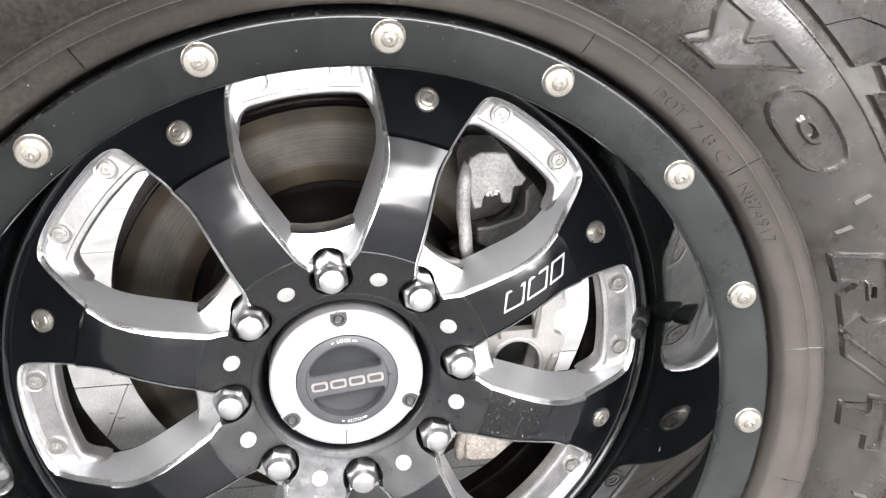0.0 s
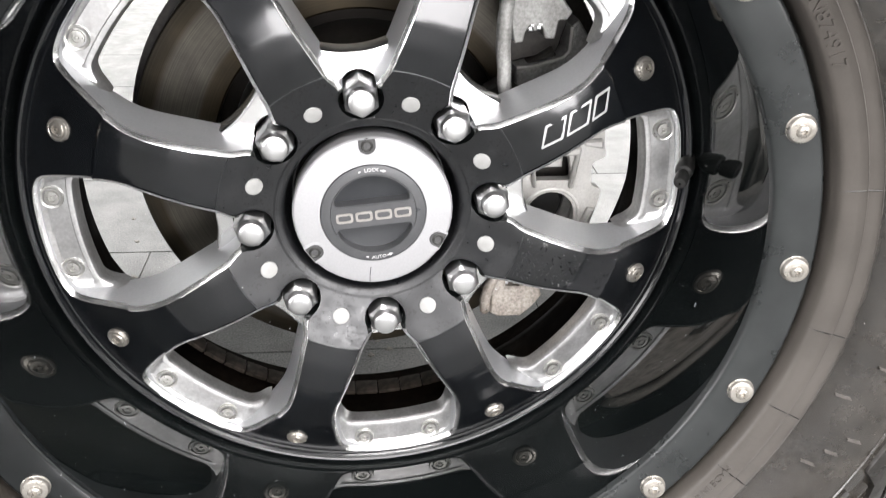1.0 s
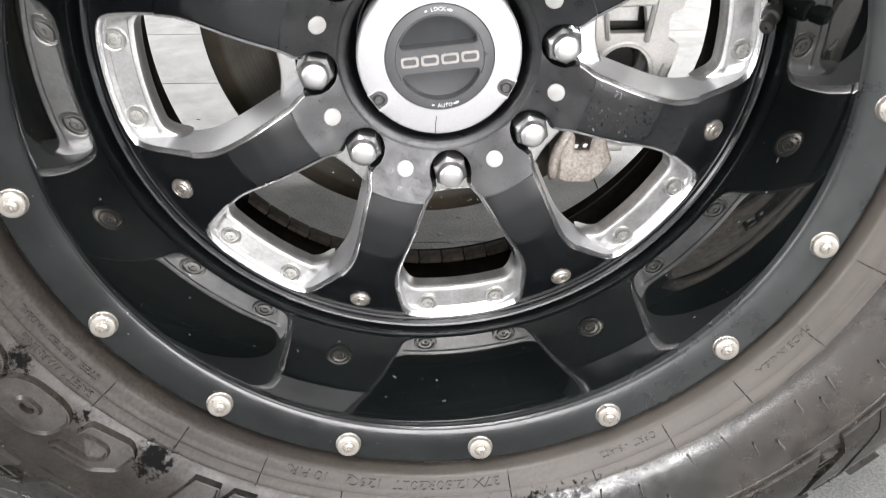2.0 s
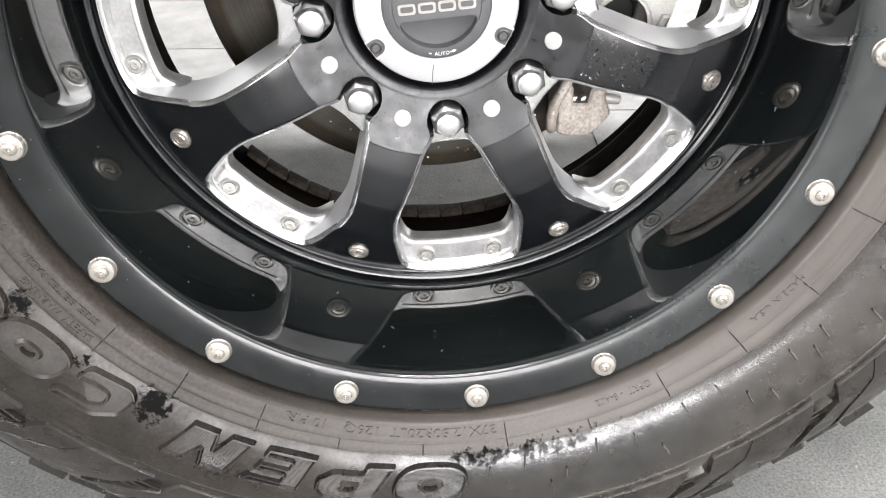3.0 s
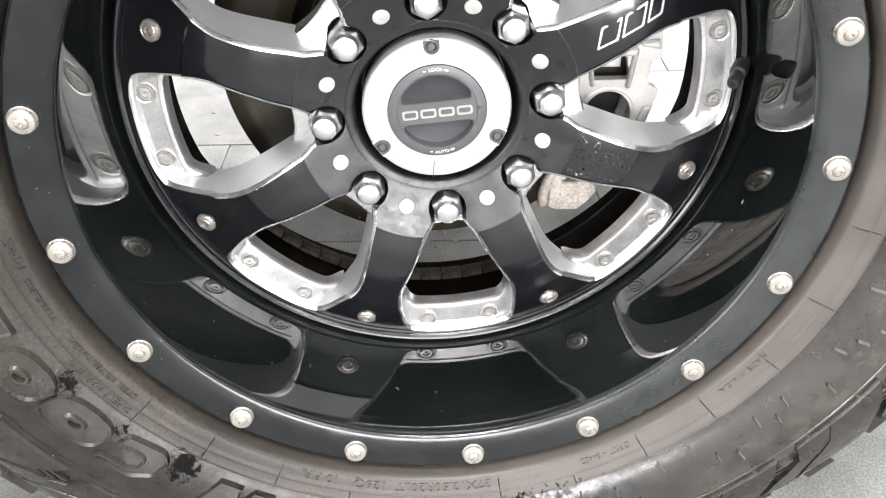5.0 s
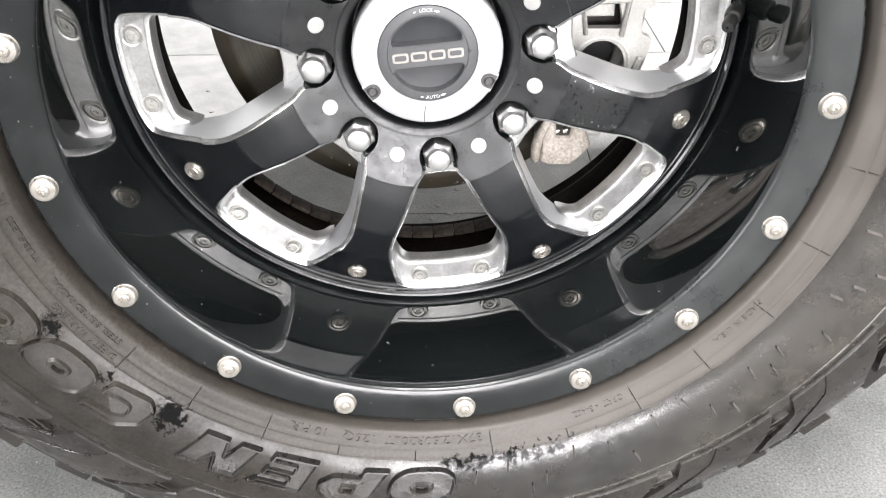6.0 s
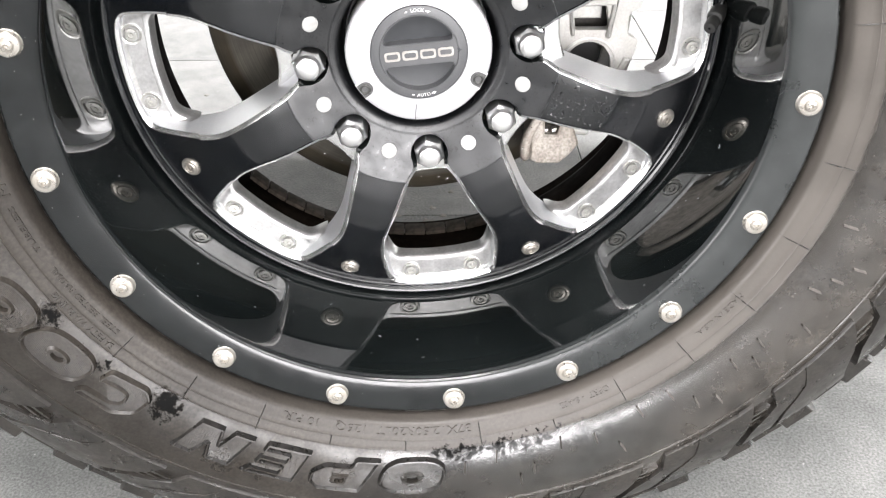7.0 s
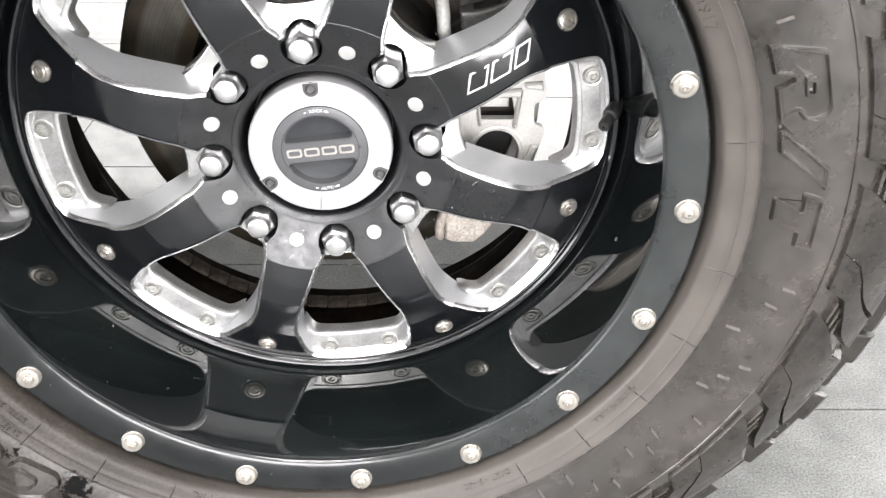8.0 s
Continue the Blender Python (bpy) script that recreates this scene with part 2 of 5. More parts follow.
def rotor_material():
    """Worn brake iron: bands by radius, with fine turned rings."""
    m = material("rusty_brake_rotor", (0.1, 0.08, 0.06), 0.48, metal=0.75, second=(0.14, 0.12, 0.1), scale=12, rough_var=0.1)
    nd, ln = m.node_tree.nodes, m.node_tree.links
    b = nd["Principled BSDF"]
    co = nd.new("ShaderNodeTexCoord")
    sep = nd.new("ShaderNodeSeparateXYZ")
    ln.new(co.outputs["Object"], sep.inputs[0])
    flat = nd.new("ShaderNodeCombineXYZ")
    ln.new(sep.outputs[0], flat.inputs[0]), ln.new(sep.outputs[2], flat.inputs[2])
    ln_len = nd.new("ShaderNodeVectorMath")
    ln_len.operation = "LENGTH"
    ln.new(flat.outputs[0], ln_len.inputs[0])
    ramp = nd.new("ShaderNodeValToRGB")
    mr = nd.new("ShaderNodeMapRange")
    mr.inputs[1].default_value, mr.inputs[2].default_value = 0.08, 0.185
    ln.new(ln_len.outputs["Value"], mr.inputs[0]), ln.new(mr.outputs[0], ramp.inputs[0])
    e = ramp.color_ramp.elements
    e[0].position, e[0].color = 0.0, (0.008, 0.0065, 0.005, 1)
    e[1].position, e[1].color = 1.0, (0.02, 0.017, 0.012, 1)
    for p, c in ((0.355, (0.02, 0.016, 0.012)), (0.375, (0.050, 0.037, 0.020)), (0.49, (0.062, 0.048, 0.028)), (0.53, (0.115, 0.106, 0.088)),
                 (0.80, (0.105, 0.097, 0.080)), (0.85, (0.046, 0.036, 0.021))):
        k = e.new(p)
        k.color = (*c, 1)
    ring = nd.new("ShaderNodeTexNoise")
    ring.noise_dimensions = "1D"
    ring.inputs["Scale"].default_value, ring.inputs["Detail"].default_value = 900, 3
    ln.new(ln_len.outputs["Value"], ring.inputs["W"])
    f = nd.new("ShaderNodeMapRange")
    f.inputs[1].default_value, f.inputs[2].default_value, f.inputs[3].default_value, f.inputs[4].default_value = 0.3, 0.7, 0.60, 0.86
    ln.new(ring.outputs["Fac"], f.inputs[0])
    mul = nd.new("ShaderNodeVectorMath")
    mul.operation = "SCALE"
    ln.new(ramp.outputs[0], mul.inputs[0]), ln.new(f.outputs[0], mul.inputs["Scale"])
    blotch = nd.new("ShaderNodeTexNoise")
    blotch.inputs["Scale"].default_value, blotch.inputs["Detail"].default_value = 26, 6
    ln.new(co.outputs["Object"], blotch.inputs["Vector"])
    g = nd.new("ShaderNodeMapRange")
    g.inputs[1].default_value, g.inputs[2].default_value, g.inputs[3].default_value, g.inputs[4].default_value = 0.3, 0.7, 0.45, 1.05
    ln.new(blotch.outputs["Fac"], g.inputs[0])
    mul_2 = nd.new("ShaderNodeVectorMath")
    mul_2.operation = "SCALE"
    ln.new(mul.outputs[0], mul_2.inputs[0]), ln.new(g.outputs[0], mul_2.inputs["Scale"])
    ln.new(mul_2.outputs[0], b.inputs["Base Color"])
    return m


ROTOR = rotor_material()


def tyre_material(hatched=False):
    """Brown-grey dusty rubber with a film of old dressing: dull and shiny patches, and a few black smears."""
    m = material("hatched_tyre_rubber" if hatched else "dusty_tyre_rubber", (0.0125, 0.0108, 0.0090), 0.38, second=(0.0255, 0.0222, 0.0186), scale=11, fine=0.5, fine_scale=380,
                 rough_var=0.13, bump=0.09, bump_scale=520, specular=0.6, specks=0.006, speck_scale=420)
    nd, ln = m.node_tree.nodes, m.node_tree.links
    b = nd["Principled BSDF"]
    col = b.inputs["Base Color"].links[0].from_socket
    rough = b.inputs["Roughness"].links[0].from_socket
    co = nd.new("ShaderNodeTexCoord")
    wob = nd.new("ShaderNodeTexNoise")
    wob.inputs["Scale"].default_value, wob.inputs["Detail"].default_value = 150, 9
    wob.inputs["Roughness"].default_value = 0.68
    ln.new(co.outputs["Object"], wob.inputs["Vector"])

    def blot(x, z, radius, soft, spread):
        sub = nd.new("ShaderNodeVectorMath")
        sub.operation = "DISTANCE"
        ln.new(co.outputs["Object"], sub.inputs[0])
        sub.inputs[1].default_value = (x, -0.122, z)
        add = nd.new("ShaderNodeMath")
        add.operation = "MULTIPLY_ADD"
        add.inputs[1].default_value = spread
        ln.new(wob.outputs["Fac"], add.inputs[0]), ln.new(sub.outputs["Value"], add.inputs[2])
        r = nd.new("ShaderNodeMapRange")
        r.inputs[1].default_value, r.inputs[2].default_value, r.inputs[3].default_value, r.inputs[4].default_value = radius, radius + soft, 1, 0
        ln.new(add.outputs[0], r.inputs[0])
        return r.outputs[0]

    def polar(deg, r):
        return r * math.cos(radians(deg)), r * math.sin(radians(deg))

    def joined(items):
        out = items[0]
        for q in items[1:]:
            mx = nd.new("ShaderNodeMath")
            mx.operation = "MAXIMUM"
            ln.new(out, mx.inputs[0]), ln.new(q, mx.inputs[1])
            out = mx.outputs[0]
        return out

    smear = joined([blot(*polar(-131, 0.313), 0.0325, 0.006, 0.05), blot(*polar(-151.8, 0.308), 0.0285, 0.005, 0.05),
                    blot(*polar(-141.3, 0.309), 0.0265, 0.003, 0.05), *[blot(*polar(d, 0.3055), 0.0283, 0.005, 0.05) for d in (-88, -85.5, -83, -78.5, -76.5, -74.5, -72)]])
    wet = joined([blot(*polar(d, 0.3125), 0.0315, 0.006, 0.05) for d in (-87, -84, -81, -78, -75, -72, -69, -66)])

    def between(v, lo, hi, a=0.0, c=1.0):
        r = nd.new("ShaderNodeMapRange")
        for i, q in zip((1, 2, 3, 4), (lo, hi, a, c)):
            r.inputs[i].default_value = q
        ln.new(v, r.inputs[0])
        return r.outputs[0]

    def times(a, c):
        q = nd.new("ShaderNodeMath")
        q.operation = "MULTIPLY"
        ln.new(a, q.inputs[0]), ln.new(c, q.inputs[1])
        return q.outputs[0]

    def blend(f, a, c):
        q = nd.new("ShaderNodeMix")
        ln.new(f, q.inputs[0]), ln.new(a, q.inputs[2])
        q.inputs[3].default_value = c
        return q.outputs[0]

    def tint(f, a, c):
        q = nd.new("ShaderNodeMix")
        q.data_type = "RGBA"
        ln.new(f, q.inputs[0]), ln.new(a, q.inputs[6])
        q.inputs[7].default_value = (*c, 1)
        return q.outputs[2]

    def cloud(scale, detail, roughness):
        q = nd.new("ShaderNodeTexNoise")
        q.inputs["Scale"].default_value, q.inputs["Detail"].default_value, q.inputs["Roughness"].default_value = scale, detail, roughness
        ln.new(co.outputs["Object"], q.inputs["Vector"])
        return q.outputs["Fac"]

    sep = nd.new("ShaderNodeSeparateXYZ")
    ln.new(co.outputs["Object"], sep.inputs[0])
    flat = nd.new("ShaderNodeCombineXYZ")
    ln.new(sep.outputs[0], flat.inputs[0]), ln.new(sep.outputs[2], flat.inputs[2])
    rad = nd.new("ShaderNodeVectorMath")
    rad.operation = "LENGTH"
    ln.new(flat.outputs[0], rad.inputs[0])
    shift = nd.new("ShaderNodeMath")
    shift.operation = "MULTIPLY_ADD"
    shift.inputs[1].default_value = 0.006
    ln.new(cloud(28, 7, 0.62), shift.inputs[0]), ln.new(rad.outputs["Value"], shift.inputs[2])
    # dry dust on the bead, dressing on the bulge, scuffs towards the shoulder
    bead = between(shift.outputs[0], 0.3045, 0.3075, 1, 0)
    film = times(between(cloud(38, 9, 0.68), 0.30, 0.58), between(shift.outputs[0], 0.3055, 0.3085))
    film = times(film, between(sep.outputs[0], -0.10, 0.10, 0.25, 1.0))
    scuff = times(between(cloud(45, 9, 0.72), 0.42, 0.70), between(rad.outputs["Value"], 0.305, 0.345))
    # dust and scuffs thin out towards -x to paint that side's shade
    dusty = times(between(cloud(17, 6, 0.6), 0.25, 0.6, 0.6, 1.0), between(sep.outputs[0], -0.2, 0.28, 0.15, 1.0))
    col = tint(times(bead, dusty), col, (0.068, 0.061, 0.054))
    col = tint(times(scuff, between(sep.outputs[0], -0.1, 0.2, 0.1, 0.75)), col, (0.056, 0.0498, 0.043))
    rough = blend(film, rough, 0.15)
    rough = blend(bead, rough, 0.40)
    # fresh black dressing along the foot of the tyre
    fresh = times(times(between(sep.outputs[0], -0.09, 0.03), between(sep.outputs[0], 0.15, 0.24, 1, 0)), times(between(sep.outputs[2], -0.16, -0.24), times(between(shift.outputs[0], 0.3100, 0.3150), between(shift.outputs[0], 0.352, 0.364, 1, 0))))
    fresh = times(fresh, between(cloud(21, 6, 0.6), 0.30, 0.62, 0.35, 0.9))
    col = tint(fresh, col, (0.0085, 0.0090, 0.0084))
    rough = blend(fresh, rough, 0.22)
    col = tint(wet, col, (0.009, 0.0088, 0.0085))
    rough = blend(wet, rough, 0.20)
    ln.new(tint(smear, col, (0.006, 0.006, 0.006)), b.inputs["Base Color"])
    ln.new(blend(smear, rough, 0.55), b.inputs["Roughness"])
    wet_bump = nd.new("ShaderNodeBump")
    wet_bump.inputs["Strength"].default_value, wet_bump.inputs["Distance"].default_value = 0.12, 0.0015
    ln.new(times(cloud(110, 4, 0.55), wet), wet_bump.inputs["Height"])
    ln.new(b.inputs["Normal"].links[0].from_socket, wet_bump.inputs["Normal"])
    ln.new(wet_bump.outputs[0], b.inputs["Normal"])
    gain = nd.new("ShaderNodeMath")
    gain.operation = "MULTIPLY_ADD"
    gain.inputs[1].default_value = 0.95
    dressed = nd.new("ShaderNodeMath")
    dressed.operation = "MULTIPLY_ADD"
    dressed.inputs[1].default_value = -0.6
    ln.new(smear, dressed.inputs[0]), ln.new(between(sep.outputs[0], -0.12, 0.14, 0.24, 0.45), dressed.inputs[2])
    ln.new(film, gain.inputs[0]), ln.new(dressed.outputs[0], gain.inputs[2])
    ln.new(gain.outputs[0], b.inputs["Specular IOR Level"])
    if hatched:
        wave = nd.new("ShaderNodeTexWave")
        wave.wave_type, wave.rings_direction = "RINGS", "Y"
        wave.inputs["Scale"].default_value = 330
        ln.new(co.outputs["Object"], wave.inputs["Vector"])
        bp = nd.new("ShaderNodeBump")
        bp.inputs["Strength"].default_value, bp.inputs["Distance"].default_value = 0.4, 0.0004
        ln.new(wave.outputs["Fac"], bp.inputs["Height"])
        ln.new(bp.outputs[0], b.inputs["Normal"])
    return m


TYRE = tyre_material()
HATCH = tyre_material(True)
SHOULDER = material("dark_shoulder_rubber", (0.011, 0.010, 0.0088), 0.34, second=(0.023, 0.0203, 0.0175), scale=26, fine=0.5, fine_scale=300, rough_var=0.14, bump=0.14, bump_scale=420, specular=0.55,
                    specks=0.03, speck_scale=330, speck_colour=(0.28, 0.27, 0.25))
SMEAR = material("wet_black_rubber", (0.005, 0.005, 0.0046), 0.33, specular=0.35, second=(0.012, 0.011, 0.010), scale=90, fine=0.3, fine_scale=300, rough_var=0.12, bump=0.2, bump_scale=300)

# ---------- mesh helpers ----------


def part(name, bm, mat, parent=None, label="", at=None, sharp=32, smooth=True):
    """Link a bmesh as one mesh object under a thing or part."""
    bmesh.ops.recalc_face_normals(bm, faces=bm.faces)
    me = bpy.data.meshes.new(name)
    bm.to_mesh(me)
    bm.free()
    return link(name, me, mat, parent, label, at, sharp, smooth)


def link(name, me, mat=None, parent=None, label="", at=None, sharp=32, smooth=True):
    if mat and not me.materials:
        me.materials.append(mat)
        if smooth:
            me.polygons.foreach_set("use_smooth", [True] * len(me.polygons))
            me.set_sharp_from_angle(angle=radians(sharp))
    ob = new(name, me)
    ob.parent = parent
    if at is not None:
        ob.matrix_basis = at if isinstance(at, Matrix) else Matrix.Translation(at)
    if label:
        ob["label"] = label
    return ob


def P(r, deg, y=0.0):
    a = radians(deg)
    return Vector((r * math.cos(a), y, r * math.sin(a)))


def revolve(profile, segs=180, a0=0.0, a1=360.0, bm=None):
    """Turn a profile of (radius, y) about the axle."""
    bm = bm or bmesh.new()
    full = abs(a1 - a0 - 360) < 1e-6
    n = segs if full else segs + 1
    rings = [[bm.verts.new(P(r, a0 + (a1 - a0) * k / segs, y)) for k in range(n)] for r, y in profile]
    for p, q in zip(rings, rings[1:]):
        for k in range(segs):
            j = (k + 1) % n
            bm.faces.new((p[k], p[j], q[j], q[k]))
    return bm


def disc_cap(bm, r, y, segs):
    """Close a turned form at radius r with a flat end."""
    vs = [v for v in bm.verts if abs(v.co.y - y) < 1e-6 and abs(math.hypot(v.co.x, v.co.z) - r) < 1e-6]
    vs.sort(key=lambda v: math.atan2(v.co.z, v.co.x))
    bm.faces.new(vs)


def prism(outline, y0, y1, bevel=0.0):
    """A plate from an outline of (x, z), front at y0, back at y1, with a bevelled front edge."""
    bm = bmesh.new()
    n = len(outline)
    pts = [Vector((x, 0, z)) for x, z in outline]
    mid = sum(pts, Vector()) / n
    area = sum(pts[i].x * pts[(i + 1) % n].z - pts[(i + 1) % n].x * pts[i].z for i in range(n))
    sgn = 1 if area > 0 else -1

    def inset(d):
        out = []
        for i in range(n):
            a, b, c = pts[i - 1], pts[i], pts[(i + 1) % n]
            u, v = (b - a).normalized(), (c - b).normalized()
            n1, n2 = Vector((-u.z, 0, u.x)) * sgn, Vector((-v.z, 0, v.x)) * sgn
            k = n1 + n2
            k = k / max(0.35, k.length_squared / 2)
            out.append(b + k * d)
        return out

    rings = []
    if bevel:
        rings.append([bm.verts.new(Vector((p.x, y0, p.z))) for p in inset(bevel)])
        rings.append([bm.verts.new(Vector((p.x, y0 + bevel, p.z))) for p in pts])
    else:
        rings.append([bm.verts.new(Vector((p.x, y0, p.z))) for p in pts])
    rings.append([bm.verts.new(Vector((p.x, y1, p.z))) for p in pts])
    bm.faces.new(rings[0])
    for p, q in zip(rings, rings[1:]):
        for k in range(n):
            bm.faces.new((p[k], p[(k + 1) % n], q[(k + 1) % n], q[k]))
    bm.faces.new(rings[-1])
    return bm


def rounded(pts, radius, steps=4):
    """Round the corners of a polygon of (x, z)."""
    out = []
    n = len(pts)
    for i in range(n):
        a, b, c = Vector(pts[i - 1]), Vector(pts[i]), Vector(pts[(i + 1) % n])
        u, v = (a - b), (c - b)
        d = min(radius, u.length * 0.45, v.length * 0.45)
        p, q = b + u.normalized() * d, b + v.normalized() * d
        for k in range(steps + 1):
            t = k / steps
            w = p * (1 - t) ** 2 + b * 2 * t * (1 - t) + q * t * t
            out.append((w.x, w.y))
    return out


def box(size, centre=(0, 0, 0), bevel=0.0):
    bm = bmesh.new()
    bmesh.ops.create_cube(bm, size=1, matrix=Matrix.Translation(centre) @ Matrix.Diagonal((*size, 1)))
    if bevel:
        bmesh.ops.bevel(bm, geom=bm.edges[:], offset=bevel, segments=2, profile=0.6, affect="EDGES")
    return bm


def curve_value(table, x):
    """Smooth value from a table of (x, value)."""
    return float(np.interp(x, [q[0] for q in table], [q[1] for q in table]))


def plate_with_holes(outer, holes, y0, y1, bevel=0.0022):
    """A cast plate of (x, z) outline with openings through it and rounded front edges."""
    bm = bmesh.new()
    loops = []
    for loop in (outer, *holes):
        vs = [bm.verts.new((x, y0, z)) for x, z in loop]
        loops.append([bm.edges.new((vs[k], vs[(k + 1) % len(vs)])) for k in range(len(vs))])
    bmesh.ops.triangle_fill(bm, edges=[e for loop in loops for e in loop], use_beauty=True)
    out = bmesh.ops.extrude_face_region(bm, geom=bm.faces[:])
    for v in out["geom"]:
        if isinstance(v, bmesh.types.BMVert):
            v.co.y = y1
    bm.normal_update()
    rim = [e for e in bm.edges if all(abs(v.co.y - y0) < 1e-6 for v in e.verts) and len(e.link_faces) == 2 and abs(e.link_faces[0].normal.dot(e.link_faces[1].normal)) < 0.5]
    bmesh.ops.bevel(bm, geom=rim, offset=bevel, segments=2, affect="EDGES", clamp_overlap=True)
    return bm


def limb(points, radii, sides=14):
    """A rounded cast bar along points, with a radius at each."""
    bm = bmesh.new()
    rings = []
    for i, p in enumerate(points):
        way = (points[min(i + 1, len(points) - 1)] - points[max(i - 1, 0)]).normalized()
        across = way.cross(Vector((0, 1, 0))).normalized()
        rings.append([bm.verts.new(p + radii[i] * (across * math.cos(2 * math.pi * k / sides) + Vector((0, 1, 0)) * math.sin(2 * math.pi * k / sides))) for k in range(sides)])
    for a, b in zip(rings, rings[1:]):
        for k in range(sides):
            bm.faces.new((a[k], a[(k + 1) % sides], b[(k + 1) % sides], b[k]))
    bm.faces.new(rings[0])
    bm.faces.new(rings[-1])
    return bm


def text_mesh(body, size, depth):
    """Letters of the built-in font as a mesh in the x, y plane, centred."""
    cu = bpy.data.curves.new("letters", "FONT")
    cu.body, cu.size, cu.extrude, cu.align_x, cu.align_y, cu.resolution_u = body, size, depth, "CENTER", "CENTER", 2
    ob = bpy.data.objects.new("letters", cu)
    scene.collection.objects.link(ob)
    dg = bpy.context.evaluated_depsgraph_get()
    me = bpy.data.meshes.new_from_object(ob.evaluated_get(dg))
    bpy.data.objects.remove(ob)
    me.materials.clear()
    return me


# ---------- setting ----------


def tile_shape(w=0.6080, d=0.3030):
    bm = box((w, d, 0.008), (0, 0, -0.004))
    top = [f for f in bm.faces if f.normal.z > 0.9]
    bmesh.ops.bevel(bm, geom=list(top[0].edges), offset=0.0008, segments=1, affect="EDGES")
    return bm


turn = Matrix.Rotation(radians(FLOOR_TURN), 4, "Z")
floor = tagged(part("floor", box((13, 13, 0.1), (0, 0.5, -0.0535)), JOINT), "grey tiled garage floor with thin dark joints", "floor", kind="structure")


def wall_pieces(thick, fixed, along, spans):
    """A wall of the given thickness round an opening: spans of (start, end, bottom, top), along x or y."""
    bm = bmesh.new()
    for a, b, lo, hi in spans:
        size = (b - a, thick, hi - lo) if along == "x" else (thick, b - a, hi - lo)
        at = ((a + b) / 2, fixed, (lo + hi) / 2) if along == "x" else (fixed, (a + b) / 2, (lo + hi) / 2)
        bmesh.ops.create_cube(bm, size=1, matrix=Matrix.Translation(at) @ Matrix.Diagonal((*size, 1)))
    return bm


tagged(part("wall_north", box((13, 0.2, 3.3), (0, 7.1, 1.6)), WALLS), "plain white painted garage wall", "wall", kind="structure")
tagged(part("wall_south", wall_pieces(0.2, -6.1, "x", ((-6.5, -1.0, -0.05, 3.25), (4.3, 6.5, -0.05, 3.25), (-1.0, 4.3, 2.3, 3.25))), DARK_WALL), "plain grey garage wall with a wide open door", "wall", kind="structure")
# unseen wall; the gap in it is added for the east fill
tagged(part("wall_east", wall_pieces(0.2, 6.6, "y", ((-6.2, 0.3, -0.05, 3.25), (4.1, 7.2, -0.05, 3.25), (0.3, 4.1, 1.95, 3.25))), WALLS), "plain white garage wall, unseen, with a gap added for side fill", "wall", kind="structure")
# unseen wall; its opening is added only to hold the west fill
tagged(part("wall_west", wall_pieces(0.2, -6.6, "y", ((-6.2, -5.85, -0.05, 3.25), (1.85, 7.2, -0.05, 3.25), (-5.85, 1.85, -0.05, 0.25), (-5.85, 1.85, 2.75, 3.25))), DARK_WALL), "plain grey garage wall, unseen, with an opening added for fill light", "wall", kind="structure")
tagged(part("ceiling", box((13.4, 13.4, 0.2), (0, 0.5, 3.35)), CEIL), "plain white garage ceiling", "ceiling", kind="structure")

# ---------- the wheel ----------
wheel = tagged(new("alloy_wheel_with_tyre"), "black deep-dish truck wheel with polished windows on a dusty off-road tyre", "wheel")
wheel.location = (0, 0.03, 0)
AXLE = HUB - Vector(wheel.location)

# front surface of hub and spokes: radius, depth
FRONT = [(0.0625, 0.0100), (0.066, 0.0085), (0.070, 0.0065), (0.107, -0.0080), (0.125, -0.0110), (0.142, -0.0116), (0.157, -0.0096), (0.172, -0.0055), (0.1870, -0.0002), (0.1890, 0.0032), (0.2150, 0.0164), (0.228, 0.0235), (0.2335, 0.0265)]
# half angle of a window with its nut pocket: radius, degrees
POCKET = 0.0150
NECK = [(0.0915, 8.9), (0.095, 8.3), (0.100, 9.6), (0.106, 11.4), (0.118, 13.0), (0.130, 14.3), (0.145, 15.6), (0.158, 16.4), (0.168, 16.7),
        (0.177, 16.5), (0.190, 15.6), (0.204, 14.4), (0.216, 13.35), (0.222, 12.75), (0.2262, 12.1), (0.2287, 11.3), (0.2302, 10.3), (0.2309, 9.5), (0.2312, 8.8)]


def smooth_value(table, x):
    """Value on a smooth curve through a table of (x, value)."""
    n = len(table)
    x = min(max(x, table[0][0]), table[-1][0])
    i = max(k for k in range(n - 1) if table[k][0] <= x)

    def slope(k):
        if k == 0 or k == n - 1:
            j = 0 if k == 0 else n - 2
            return (table[j + 1][1] - table[j][1]) / (table[j + 1][0] - table[j][0])
        return (table[k + 1][1] - table[k - 1][1]) / (table[k + 1][0] - table[k - 1][0])
    (x0, v0), (x1, v1) = table[i], table[i + 1]
    h = x1 - x0
    t = (x - x0) / h
    return (2 * t ** 3 - 3 * t * t + 1) * v0 + (t ** 3 - 2 * t * t + t) * h * slope(i) + (3 * t * t - 2 * t ** 3) * v1 + (t ** 3 - t * t) * h * slope(i + 1)


def half_angle(r):
    if r < 0.0915:
        c = (r * r + 0.085 ** 2 - POCKET ** 2) / (2 * r * 0.085)
        return math.degrees(math.acos(max(-1, min(1, c))))
    return smooth_value(NECK, r)


def front(r):
    return curve_value(FRONT, r)


